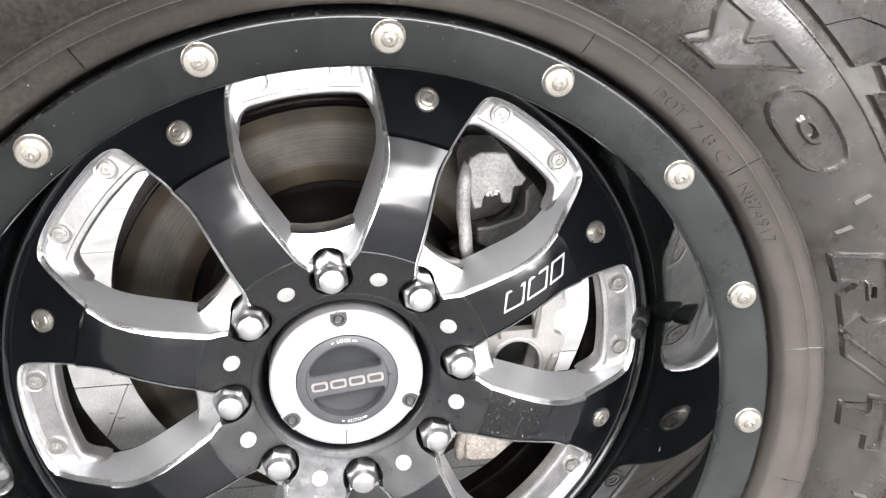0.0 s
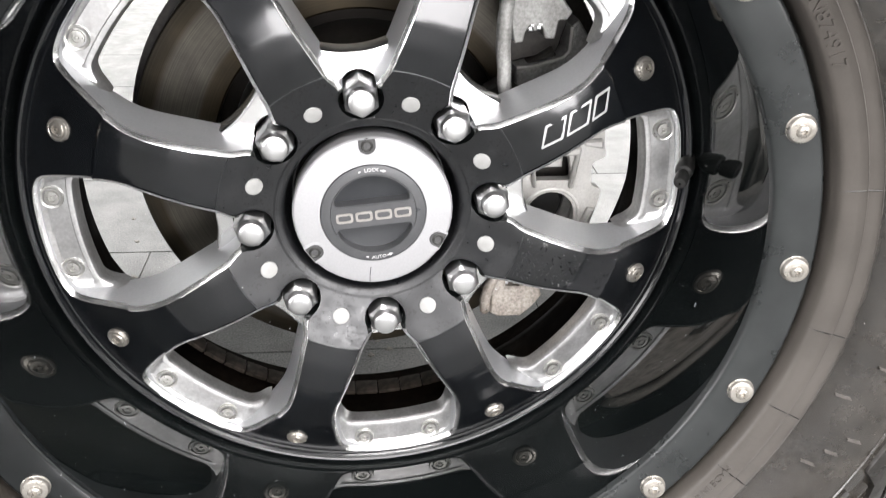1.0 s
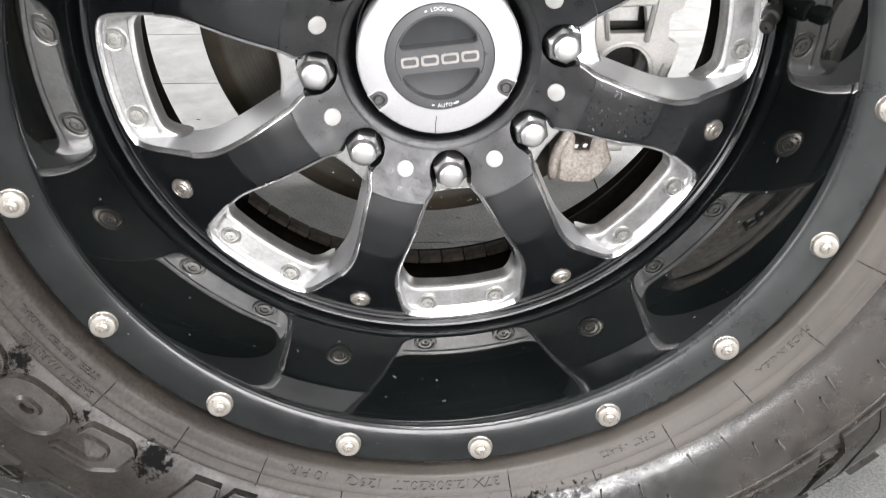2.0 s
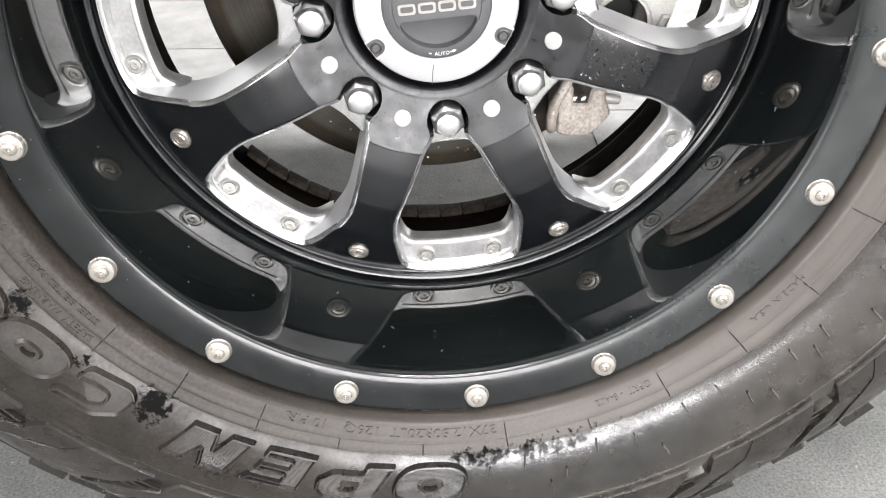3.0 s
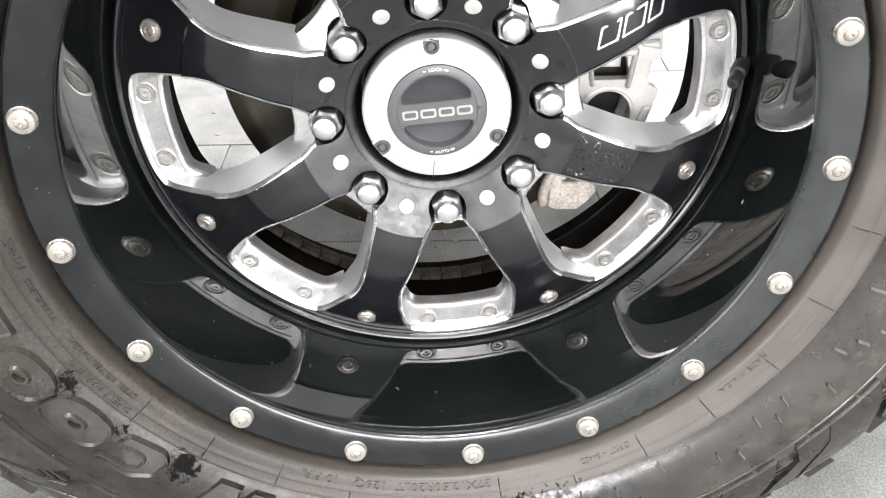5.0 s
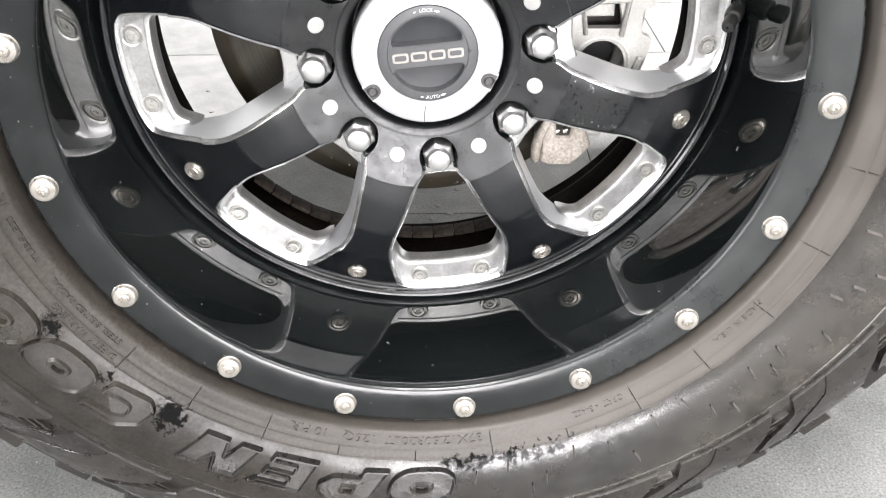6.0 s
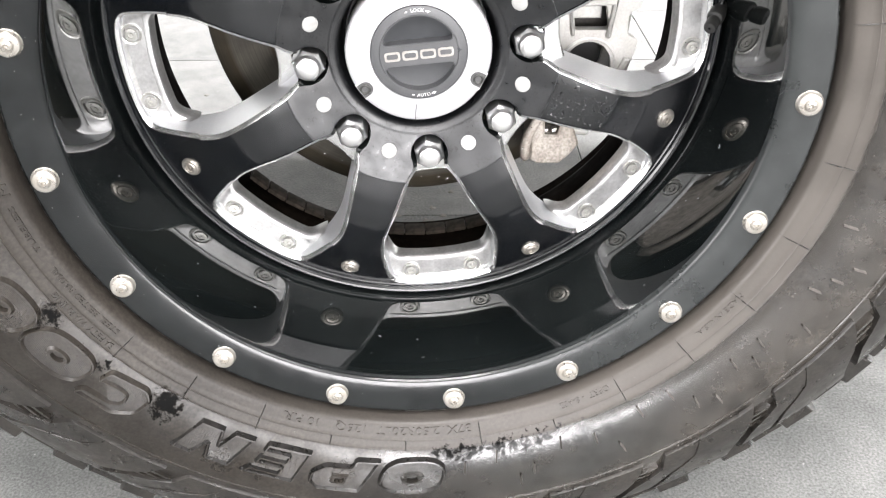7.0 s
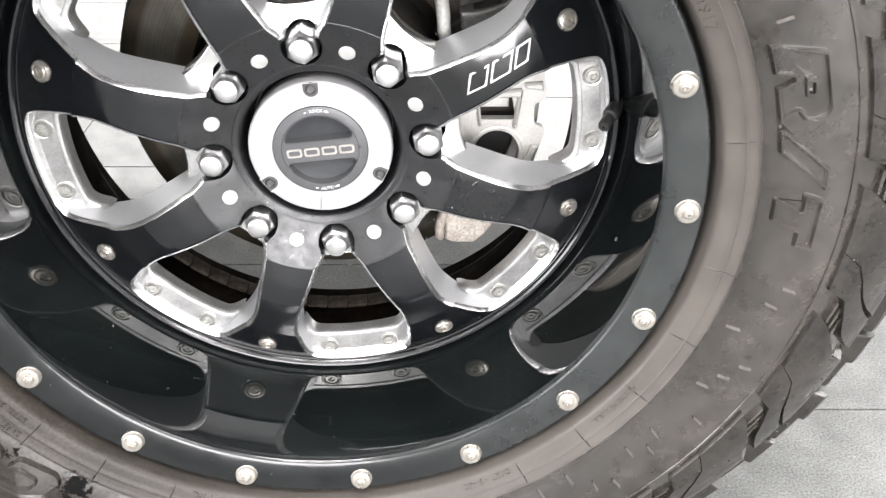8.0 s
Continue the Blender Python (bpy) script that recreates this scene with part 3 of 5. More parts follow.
RADII = [0.0700, 0.0704, 0.0715, 0.073, 0.0755, 0.079, 0.083, 0.087, 0.0915, 0.0932, 0.095, 0.0975, 0.100, 0.102, 0.1045, 0.107, 0.110, 0.114, 0.118, 0.122, 0.126, 0.130, 0.134, 0.138, 0.142, 0.146, 0.150, 0.154, 0.158,
         0.162, 0.165, 0.168, 0.171, 0.174, 0.177, 0.180, 0.183, 0.1870, 0.1890, 0.1925, 0.1960, 0.1988, 0.2015, 0.205, 0.208, 0.2115, 0.2150, 0.2172, 0.2195, 0.222, 0.224, 0.226, 0.2275, 0.2287, 0.2296, 0.2304, 0.2309, 0.2312]


def outline(centre):
    """Edge of one window, from its inner tip round by the outer end, as (radius, angle)."""
    one = [(r, half_angle(r)) for r in RADII]
    arc = [(0.2318, 8.8 - 17.6 * k / 12) for k in range(1, 12)]
    both = [(r, a) for r, a in one] + arc + [(r, -a) for r, a in reversed(one)][:-1]
    return [(r, centre + a) for r, a in both]


def centre_disc():
    bm = bmesh.new()
    cols = 9
    for k in range(8):
        mid = PHASE - 22.5 - 45 * k
        for y_of, flip in ((front, False), (lambda r: 0.046, True)):
            rows = []
            for r in RADII:
                w = 22.5 - half_angle(r)
                row = []
                for c in range(cols):
                    a = mid + w * (2 * c / (cols - 1) - 1)
                    crown = 0.0008 * abs(2 * c / (cols - 1) - 1) ** 4
                    row.append(bm.verts.new(P(r, a, y_of(r) + (0 if flip else crown))))
                rows.append(row)
            for p, q in zip(rows, rows[1:]):
                for c in range(cols - 1):
                    bm.faces.new((p[c], p[c + 1], q[c + 1], q[c]))
    # hub ring inside the nuts and the seam to the barrel
    revolve([(0.0668, 0.0079), (0.0684, 0.0074), (0.0700, 0.0065)], 160, bm=bm)
    revolve([(0.0560, 0.046), (0.0700, 0.046)], 160, bm=bm)
    revolve([(0.2312, 0.0257), (0.2328, 0.0272), (0.2340, 0.0276), (0.2350, 0.0268), (0.2362, 0.0248), (0.2376, 0.0232), (0.2392, 0.0227), (0.2406, 0.0234), (0.2416, 0.0252), (0.2424, 0.0300)], 220, bm=bm)
    bmesh.ops.remove_doubles(bm, verts=bm.verts[:], dist=0.00004)
    return bm


spokes = part("spoke_disc", centre_disc(), FACE, wheel, "glossy black eight-spoke wheel centre", AXLE, sharp=10)
for k in range(8):
    a0 = PHASE + 45 * k + 11.9
    crease = revolve([(0.10655, -0.0074), (0.1069, -0.0082), (0.1073, -0.0081), (0.1076, -0.0076)], 24, a0, a0 + 21.2)
    part("seam_edge", crease, SEAM, spokes, "fine worn edge with a painted highlight where spoke meets hub")
part("hub_bead", revolve([(0.0560, 0.050), (0.0610, 0.034), (0.0618, 0.0170), (0.0624, 0.0122), (0.0634, 0.0096), (0.0648, 0.0084), (0.0668, 0.0079)], 160), FACE, wheel, "glossy black hub bead", AXLE, sharp=50)


def window_lining(k):
    """Machined wall round one window: a bright narrow edge, then a straight wall; the pocket of the nut stays black."""
    bm, dark = bmesh.new(), bmesh.new()
    pts = outline(PHASE - 45 * k)
    n = len(pts)
    flat = [P(r, a) for r, a in pts]
    mid = P(0.165, PHASE - 45 * k)
    for target, keep in ((bm, True), (dark, False)):
        rings = []
        for off, depth in ((-0.0004, None), (0.0002, 0.0002), (0.0026, 0.0029), (0.0034, 0.026), (0.0040, 0.0385)):
            ring = []
            for i in range(n):
                t = (flat[(i + 1) % n] - flat[i - 1]).normalized()
                nn = Vector((-t.z, 0, t.x))
                r = pts[i][0]
                near = flat[i]
                away = nn if nn.dot(mid - near) > 0 else -nn
                if r < 0.0915:
                    away = (P(0.085, PHASE - 45 * k) - near).normalized()
                o = off if r > 0.093 else off * 0.3
                y = front(r) + 0.0005 - 0.0007 if depth is None else (front(r) + depth if depth < 0.01 else max(depth, front(r) + 0.006))
                q = near + away * o
                ring.append(target.verts.new((q.x, y, q.z)))
            rings.append(ring)
        for p, q in zip(rings, rings[1:]):
            for i in range(n):
                j = (i + 1) % n
                bright = pts[i][0] > 0.0949 and pts[j][0] > 0.0949
                if bright == keep:
                    face = target.faces.new((p[i], p[j], q[j], q[i]))
                    face.material_index = 1 if keep and p is not rings[0] and p is not rings[1] else 0
        bmesh.ops.delete(target, geom=[v for v in target.verts if not v.link_faces], context="VERTS")
    hub = P(0.085, PHASE - 45 * k)
    rings = [[dark.verts.new(hub + P(0.0140, 360 * q / 40, y)) for q in range(40)] for y in (0.0222, 0.0460)]
    for q in range(40):
        dark.faces.new((rings[0][q], rings[0][(q + 1) % 40], rings[1][(q + 1) % 40], rings[1][q]))
    return bm, dark


def insert_shape(k):
    """Outer plate of a window, with a rolled inner edge and a fillet up to its walls."""
    def step(v, lo, hi):
        return min(1.0, max(0.0, (v - lo) / (hi - lo)))

    def y_of(r, s):
        y = 0.0315 - 0.006 * max(0.0, (r - 0.2255) / 0.006) ** 2
        y += 0.004 * max(0.0, (0.2085 - r) / 0.0025) ** 2
        y -= 0.0035 * max(0.0, (s - 0.94) / 0.06) ** 2
        y += 0.0010 * step(r, 0.2112, 0.2119) * step(-r, -0.2266, -0.2259) * step(-s, -0.86, -0.82)
        return max(y, front(r) + 0.0012)
    bm = bmesh.new()
    rs = [0.2060, 0.2068, 0.2078, 0.2090, 0.2112, 0.2119, 0.2140, 0.2180, 0.2220, 0.2245, 0.2259, 0.2266, 0.2278, 0.2290, 0.2302, 0.2312]
    n = 48
    rows = []
    for r in rs:
        w = half_angle(r) - 0.15
        # rounded inner corners of the opening
        rows.append([bm.verts.new(P(r - 0.010 * max(0.0, abs(2 * c / n - 1) - 0.70) ** 2 / 0.09 * max(0.0, (0.2115 - r) / 0.0055) * 1.6, PHASE - 45 * k + w * (2 * c / n - 1),
                                    y_of(r, abs(2 * c / n - 1)))) for c in range(n + 1)])
    for p, q in zip(rows, rows[1:]):
        for c in range(n):
            bm.faces.new((p[c], p[c + 1], q[c + 1], q[c]))
    back = [bm.verts.new(v.co + Vector((0, 0.010, 0))) for v in rows[0]]
    for c in range(n):
        bm.faces.new((rows[0][c], rows[0][c + 1], back[c + 1], back[c]))
    return bm


def pad_shape(k):
    """Polished pad between a nut pocket and its window, with a hollowed, rolled outer edge."""
    bm = bmesh.new()
    n, rows = 16, []
    for i in range(13):
        row = []
        for c in range(n + 1):
            u = 2 * c / n - 1
            edge = 0.1120 + 0.0075 * abs(u) ** 2.2
            turn_by = radians(8.6 * u)
            inner = 0.085 * math.cos(turn_by) + math.sqrt(max(0.0, 0.0146 ** 2 - (0.085 * math.sin(turn_by)) ** 2))
            r = inner + (edge - inner) * i / 12
            y = 0.0225 + 0.0005 * i / 12 + 0.004 * max(0.0, (i - 10.5) / 1.5) ** 2
            row.append(bm.verts.new(P(r, PHASE - 45 * k + (half_angle(r) - 0.4) * u, y)))
        rows.append(row)
    rows.append([bm.verts.new(v.co + Vector((0, 0.014, 0))) for v in rows[-1]])
    for p, q in zip(rows, rows[1:]):
        for c in range(n):
            bm.faces.new((p[c], p[c + 1], q[c + 1], q[c]))
    return bm


# ---- fasteners, each built at its own origin, head towards -y ----


def head_profile(bm_profile, segs=28):
    bm = revolve(bm_profile, segs)
    disc_cap(bm, *bm_profile[-1], segs)
    return bm


def shared(name, bm, mat, sharp=32):
    bmesh.ops.recalc_face_normals(bm, faces=bm.faces)
    me = bpy.data.meshes.new(name)
    bm.to_mesh(me)
    bm.free()
    me.materials.append(mat)
    me.polygons.foreach_set("use_smooth", [True] * len(me.polygons))
    me.set_sharp_from_angle(angle=radians(sharp))
    return me


RIVET_MESH = shared("lip_bolt", head_profile([(0.0092, 0.003), (0.0092, -0.0004), (0.0087, -0.0008), (0.0086, -0.0024), (0.0083, -0.0036), (0.0076, -0.0043), (0.0062, -0.0046), (0.0046, -0.0046), (0.0043, -0.0048),
                                              (0.0038, -0.0060), (0.0028, -0.0066), (0.0016, -0.0067), (0.0013, -0.0052), (0.0004, -0.0051)]), RIVET)
SPOKE_BOLT_MESH = shared("spoke_bolt", head_profile([(0.0094, 0.006), (0.0094, 0.0), (0.0090, -0.0008), (0.0084, -0.0010), (0.0082, -0.0024), (0.0076, -0.0034), (0.0062, -0.0039),
                                                     (0.0057, -0.0034), (0.0050, -0.0043), (0.0032, -0.0047), (0.0029, -0.0034), (0.0013, -0.0034), (0.0010, -0.0044)]), RIVET)
INSERT_BOLT_MESH = shared("insert_bolt", head_profile([(0.0082, 0.003), (0.0082, -0.0006), (0.0078, -0.0012), (0.0064, -0.0009), (0.0061, 0.0022), (0.0051, 0.0022), (0.0048, -0.0012),
                                                       (0.0030, -0.0013), (0.0027, -0.0002), (0.0014, -0.0002), (0.0010, -0.0013), (0.0004, -0.0014)], 24), BOLT_GREY)
PLUG_MESH = shared("hub_plug", head_profile([(0.0062, 0.003), (0.0062, -0.0008), (0.0058, -0.0014), (0.0040, -0.0019), (0.0015, -0.0021)], 24), STUD)


def nut_shape():
    bm = bmesh.new()
    rings = []
    for k, (y, r, hexed) in enumerate([(0.034, 0.0128, 1), (0.0078, 0.0130, 1), (0.0066, 0.0124, 0.8), (0.0054, 0.0108, 0.3), (0.0046, 0.0101, 0.2), (0.0012, 0.0096, 0.2), (-0.0004, 0.0090, 0.1),
                                       (-0.0014, 0.0076, 0), (-0.0019, 0.0056, 0), (-0.0021, 0.0028, 0)]):
        ring = []
        for i in range(36):
            a = 360 * i / 36
            hx = math.cos(radians(30)) / math.cos(radians((a % 60) - 30))
            ring.append(bm.verts.new(P(r * (hexed * hx + (1 - hexed) * 0.97), a, y)))
        rings.append(ring)
    for p, q in zip(rings, rings[1:]):
        for i in range(36):
            bm.faces.new((p[i], p[(i + 1) % 36], q[(i + 1) % 36], q[i]))
    bm.faces.new(rings[-1])
    return bm


NUT_MESH = shared("lug_nut", nut_shape(), CHROME, 28)


def facing(r, deg, y, spin=0.0, tilt=0.0):
    """Pose of a fastener on the wheel face; tilt leans its head outwards from the axle."""
    a = radians(deg)
    return Matrix.Translation(P(r, deg, y)) @ Matrix.Rotation(-a, 4, "Y") @ Matrix.Rotation(radians(tilt), 4, "Z") @ Matrix.Rotation(radians(spin), 4, "Y")


for k in range(8):
    deg = PHASE - 45 * k
    bright, dark = window_lining(k)
    wall = part("window_wall", bright, POLISH, wheel, "machined aluminium window wall with a polished edge", AXLE, sharp=24)
    wall.data.materials.append(SATIN)
    part("nut_pocket", dark, GLOSS, wheel, "black lug nut pocket", AXLE)
    part("hub_pad", pad_shape(k), POLISH, wheel, "polished aluminium pad", AXLE)
    insert = part("window_insert", insert_shape(k), INSERT, wheel, "bright bolted aluminium insert", AXLE)
    for side in (-1, 1):
        link("insert_bolt", INSERT_BOLT_MESH, parent=insert, label="nickel button bolt", at=facing(0.2216, deg - side * 7.34, 0.0312, spin=37 * k + side * 20))
    nut = link("lug_nut", NUT_MESH, parent=wheel, label="chrome hex lug nut", at=Matrix.Translation(AXLE) @ facing(0.085, deg, -0.0065, spin=13 * k))
    link("spoke_bolt", SPOKE_BOLT_MESH, parent=spokes, label="nickel domed bolt", at=facing(0.2127, deg - 22.5, 0.0165, spin=31 * k, tilt=27))
    link("hub_plug", PLUG_MESH, parent=spokes, label="white round plug", at=facing(0.0848, deg - 22.5, front(0.0848) + 0.0004, tilt=-21))

# barrel, lip and what lies behind the face
part("barrel", revolve([(0.2424, 0.0300), (0.2430, 0.0270), (0.2434, 0.0200), (0.2440, 0.0), (0.2450, -0.04), (0.2456, -0.080), (0.2461, -0.0865)], 256), GLOSS, wheel,
     "mirror-gloss black wheel barrel", AXLE, sharp=40)
lip = part("outer_lip", revolve([(0.2461, -0.0865), (0.2464, -0.0893), (0.2469, -0.0909), (0.2477, -0.0919), (0.2487, -0.0926), (0.2500, -0.0932), (0.2520, -0.0940), (0.2545, -0.0948), (0.2580, -0.0957),
                                (0.2620, -0.0964), (0.2680, -0.0974), (0.2728, -0.09813), (0.2737, -0.09822), (0.2746, -0.0978)], 256), LIP, wheel, "dusty black bolted outer lip", AXLE, sharp=50)
part("lip_edge", revolve([(0.2746, -0.0978), (0.2755, -0.0970), (0.2762, -0.0956), (0.2766, -0.0910), (0.2755, -0.0600)], 256), WORN, lip, "black lip edge with paint chipped to bare metal", sharp=50)
chip = revolve([(0.2747, -0.0981), (0.2758, -0.0973), (0.2767, -0.0955)], 16, -93.9, -86.8)
part("bare_edge", chip, INSERT, lip, "bright edge with the paint worn off")
for k in range(17):
    link("lip_bolt", RIVET_MESH, parent=lip, label="nickel round-head bolt", at=facing(0.2639, PHASE - 90 - 5.4 - k * 360 / 17, -0.0966, spin=50 * k, tilt=-9))
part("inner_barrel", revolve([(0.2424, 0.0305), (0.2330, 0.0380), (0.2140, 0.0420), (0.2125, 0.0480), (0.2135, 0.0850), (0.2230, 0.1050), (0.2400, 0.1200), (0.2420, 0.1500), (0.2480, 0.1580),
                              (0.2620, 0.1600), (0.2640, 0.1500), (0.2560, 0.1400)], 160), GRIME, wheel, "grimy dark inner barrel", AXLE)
weight = shared("wheel_weight", box((0.019, 0.016, 0.004), bevel=0.0012), WEIGHT)
for k in range(14):
    deg = -64 - 5.4 * k
    link("wheel_weight", weight, parent=wheel, label="grimy stick-on balance weight",
         at=Matrix.Translation(AXLE + P(0.2112, deg, 0.087)) @ Matrix.Rotation(-radians(deg) - math.pi / 2, 4, "Y"))

# valve stem
stem = bmesh.new()
revolve([(0.0048, 0.022), (0.0056, 0.008), (0.0066, 0.0045), (0.0068, -0.0030), (0.0060, -0.0052), (0.0040, -0.0060), (0.0040, -0.0080), (0.0050, -0.0088), (0.0051, -0.0170), (0.0043, -0.0190), (0.0008, -0.0194)], 24, bm=stem)
aim = Vector((-0.010, -0.0165, -0.005)).normalized()
valve_pose = Matrix.Translation(AXLE + P(0.2330, 5.2, 0.0180)) @ aim.to_track_quat("-Y", "Z").to_matrix().to_4x4()
part("valve_stem", stem, BLACK_PLASTIC, wheel, "black rubber tyre valve stem", valve_pose)

# lint and dust caught on the barrel
LINT = material("pale_lint", (0.30, 0.31, 0.32), 0.8, second=(0.2, 0.21, 0.22), scale=400)
rng = random.Random(21)
for k in range(26):
    deg, y = rng.uniform(-165, -15), rng.uniform(-0.075, 0.015)
    ln_len, wide = rng.choice((0.0010, 0.0014, 0.0020, 0.0032)), rng.uniform(0.00016, 0.00032)
    twist, bend = rng.uniform(-1.4, 1.4), rng.uniform(-0.5, 0.5)
    bm = bmesh.new()
    rows = []
    for i in range(5):
        u = (i / 4 - 0.5) * ln_len
        a2 = twist + bend * (i / 4 - 0.5)
        mid_p, off = (u * math.cos(a2), u * math.sin(a2)), (-math.sin(a2) * wide / 2, math.cos(a2) * wide / 2)
        row = []
        for q, lift in ((-1, 0.0), (0, 0.0004), (1, 0.0)):
            yy = y + mid_p[1] + q * off[1]
            rr = 0.2440 + (0.2456 - 0.2440) * max(0.0, -yy) / 0.08 - 0.0001 - lift
            row.append(bm.verts.new(P(rr, deg + math.degrees((mid_p[0] + q * off[0]) / 0.2445), yy)))
        rows.append(row)
    for p, q in zip(rows, rows[1:]):
        for c in range(2):
            bm.faces.new((p[c], p[c + 1], q[c + 1], q[c]))
    part("lint", bm, LINT, wheel, "pale speck of lint", AXLE)

# ---------- hub cap ----------
CAP_TURN = 5.0


def around(ob_parent, name, me, mat, r, deg, y, label=""):
    """Letters bent round the axle, tops outwards unless r is negative."""
    bm = bmesh.new()
    bm.from_mesh(me)
    bpy.data.meshes.remove(me)
    for v in bm.verts:
        u, w, d = v.co
        if r > 0:
            q = P(r + w, deg - math.degrees(u / r), y - d)
        else:
            q = P(-r - w, deg + math.degrees(u / -r), y - d)
        v.co = q
    return part(name, bm, mat, ob_parent, label)


cap = part("hub_cap", revolve([(0.0520, 0.030), (0.0552, 0.022), (0.0556, 0.006), (0.0551, 0.0022), (0.0540, 0.0010), (0.0500, 0.0004), (0.0368, 0.0), (0.0364, 0.0008), (0.0364, 0.013), (0.0001, 0.013)], 128),
           CAP, wheel, "satin silver locking hub cap", Matrix.Translation(AXLE + Vector((0, 0.0045, 0))) @ Matrix.Diagonal((1.025, 1, 1.025, 1)))


def d_outline(sign):
    """Half-moon well of the dial with round corners, on one side of the bar."""
    r, low = 0.0288, 0.0084
    pts = [(r * math.cos(radians(a)), r * math.sin(radians(a))) for a in range(28, 153, 4)]
    for side in (-1, 1):
        a, c, e = (side * r * math.cos(radians(28)), r * math.sin(radians(28))), (side * 0.0272, low), (side * 0.0222, low)
        bend = [tuple((1 - t) ** 2 * a[q] + 2 * t * (1 - t) * c[q] + t * t * e[q] for q in (0, 1)) for t in (0.2, 0.4, 0.6, 0.8, 1.0)]
        pts += bend if side < 0 else bend[::-1]
    return [(x, sign * z - 0.0005) for x, z in pts]


def dial_shape():
    """Dial face with two half-moon wells cut through it."""
    bm = bmesh.new()
    outer, inner = 0.0362, 0.0298
    n = 72
    def ring(r, y):
        return [bm.verts.new(P(r, 360 * k / n, y)) for k in range(n)]
    rings = [ring(outer, 0.003), ring(outer, -0.0006), ring(outer - 0.0006, -0.0010), ring(inner, -0.0012), ring(inner - 0.0005, 0.0003), ring(inner - 0.0006, 0.0110)]
    for p, q in zip(rings, rings[1:]):
        for k in range(n):
            bm.faces.new((p[k], p[(k + 1) % n], q[(k + 1) % n], q[k]))
    return bm


spin = Matrix.Rotation(radians(-CAP_TURN), 4, "Y")
dial = part("dial", dial_shape(), DIAL, cap, "grey round lock dial")
bar = plate_with_holes([(0.0301 * math.cos(2 * math.pi * k / 72), 0.0301 * math.sin(2 * math.pi * k / 72)) for k in range(72)], (d_outline(1), d_outline(-1)), -0.0011, 0.0100)
bmesh.ops.transform(bar, matrix=spin, verts=bar.verts)
part("dial_bar", bar, DIAL, cap, "grey dial face with two half-moon wells")
part("dial_well", revolve([(0.0297, 0.0080), (0.022, 0.0090), (0.0005, 0.0096)], 64), DIAL_WELL, cap, "dark recessed dial well")


def badge_glyph(w, h, line):
    """A plain rounded frame, as on the badge."""
    bm = bmesh.new()
    outer = rounded([(-w / 2, -h / 2), (w / 2, -h / 2), (w / 2, h / 2), (-w / 2, h / 2)], h * 0.3, 3)
    inner = rounded([(-w / 2 + line, -h / 2 + line), (w / 2 - line, -h / 2 + line), (w / 2 - line, h / 2 - line), (-w / 2 + line, h / 2 - line)], h * 0.2, 3)
    return frame_from(outer, inner, 0.0006)


def frame_from(outer, inner, high):
    bm = bmesh.new()
    n = len(outer)
    a = [bm.verts.new((x, 0, z)) for x, z in outer]
    b = [bm.verts.new((x, -high, z)) for x, z in outer]
    c = [bm.verts.new((x, -high, z)) for x, z in inner]
    d = [bm.verts.new((x, 0, z)) for x, z in inner]
    for p, q in ((a, b), (b, c), (c, d)):
        for k in range(n):
            bm.faces.new((p[k], p[(k + 1) % n], q[(k + 1) % n], q[k]))
    return bm


for k in range(4):
    bm = badge_glyph(0.0118, 0.0072, 0.0016)
    bmesh.ops.transform(bm, matrix=spin @ Matrix.Translation(((k - 1.5) * 0.0134, -0.0012, -0.0005)), verts=bm.verts)
    part("badge_bar", bm, BADGE, cap, "pale raised badge shape")
bm = prism([(0.0285, -0.0022), (0.0325, 0.0), (0.0285, 0.0022), (0.0294, 0.0)], -0.0014, -0.0009)
bmesh.ops.transform(bm, matrix=spin, verts=bm.verts)
part("dial_arrow", bm, DIAL_WELL, cap)
for body, r, deg in (("LOCK", 0.0330, 92.0), ("AUTO", -0.0332, -84.0)):
    around(cap, "dial_text", text_mesh(body, 0.0037, 0.0001), WHITE_INK, r, deg, -0.0013, "white printed letters")
    for side in (-1, 1):
        shape = [(-0.0016, 0.0004), (0.0002, 0.0004), (0.0002, 0.0011), (0.0024, 0.0), (0.0002, -0.0011), (0.0002, -0.0004), (-0.0016, -0.0004)]
        bm = prism(shape if side > 0 else shape[:2] + shape[-2:], -0.0014, -0.0010)
        if r < 0:
            side = -side
        at = Matrix.Translation(P(abs(r) - 0.0002, deg - side * 13.0)) @ Matrix.Rotation(radians(90 - deg) + radians(side * 13.0) + (math.pi if r < 0 else 0), 4, "Y")
        bmesh.ops.transform(bm, matrix=at, verts=bm.verts)
        part("dial_text", bm, WHITE_INK, cap, "white printed arrow")


def cap_screw():
    bm = head_profile([(0.0048, 0.004), (0.0048, 0.0006), (0.0042, -0.0008), (0.0034, -0.0010), (0.0024, -0.0006), (0.0023, 0.0012), (0.0004, 0.0014)], 24)
    return bm


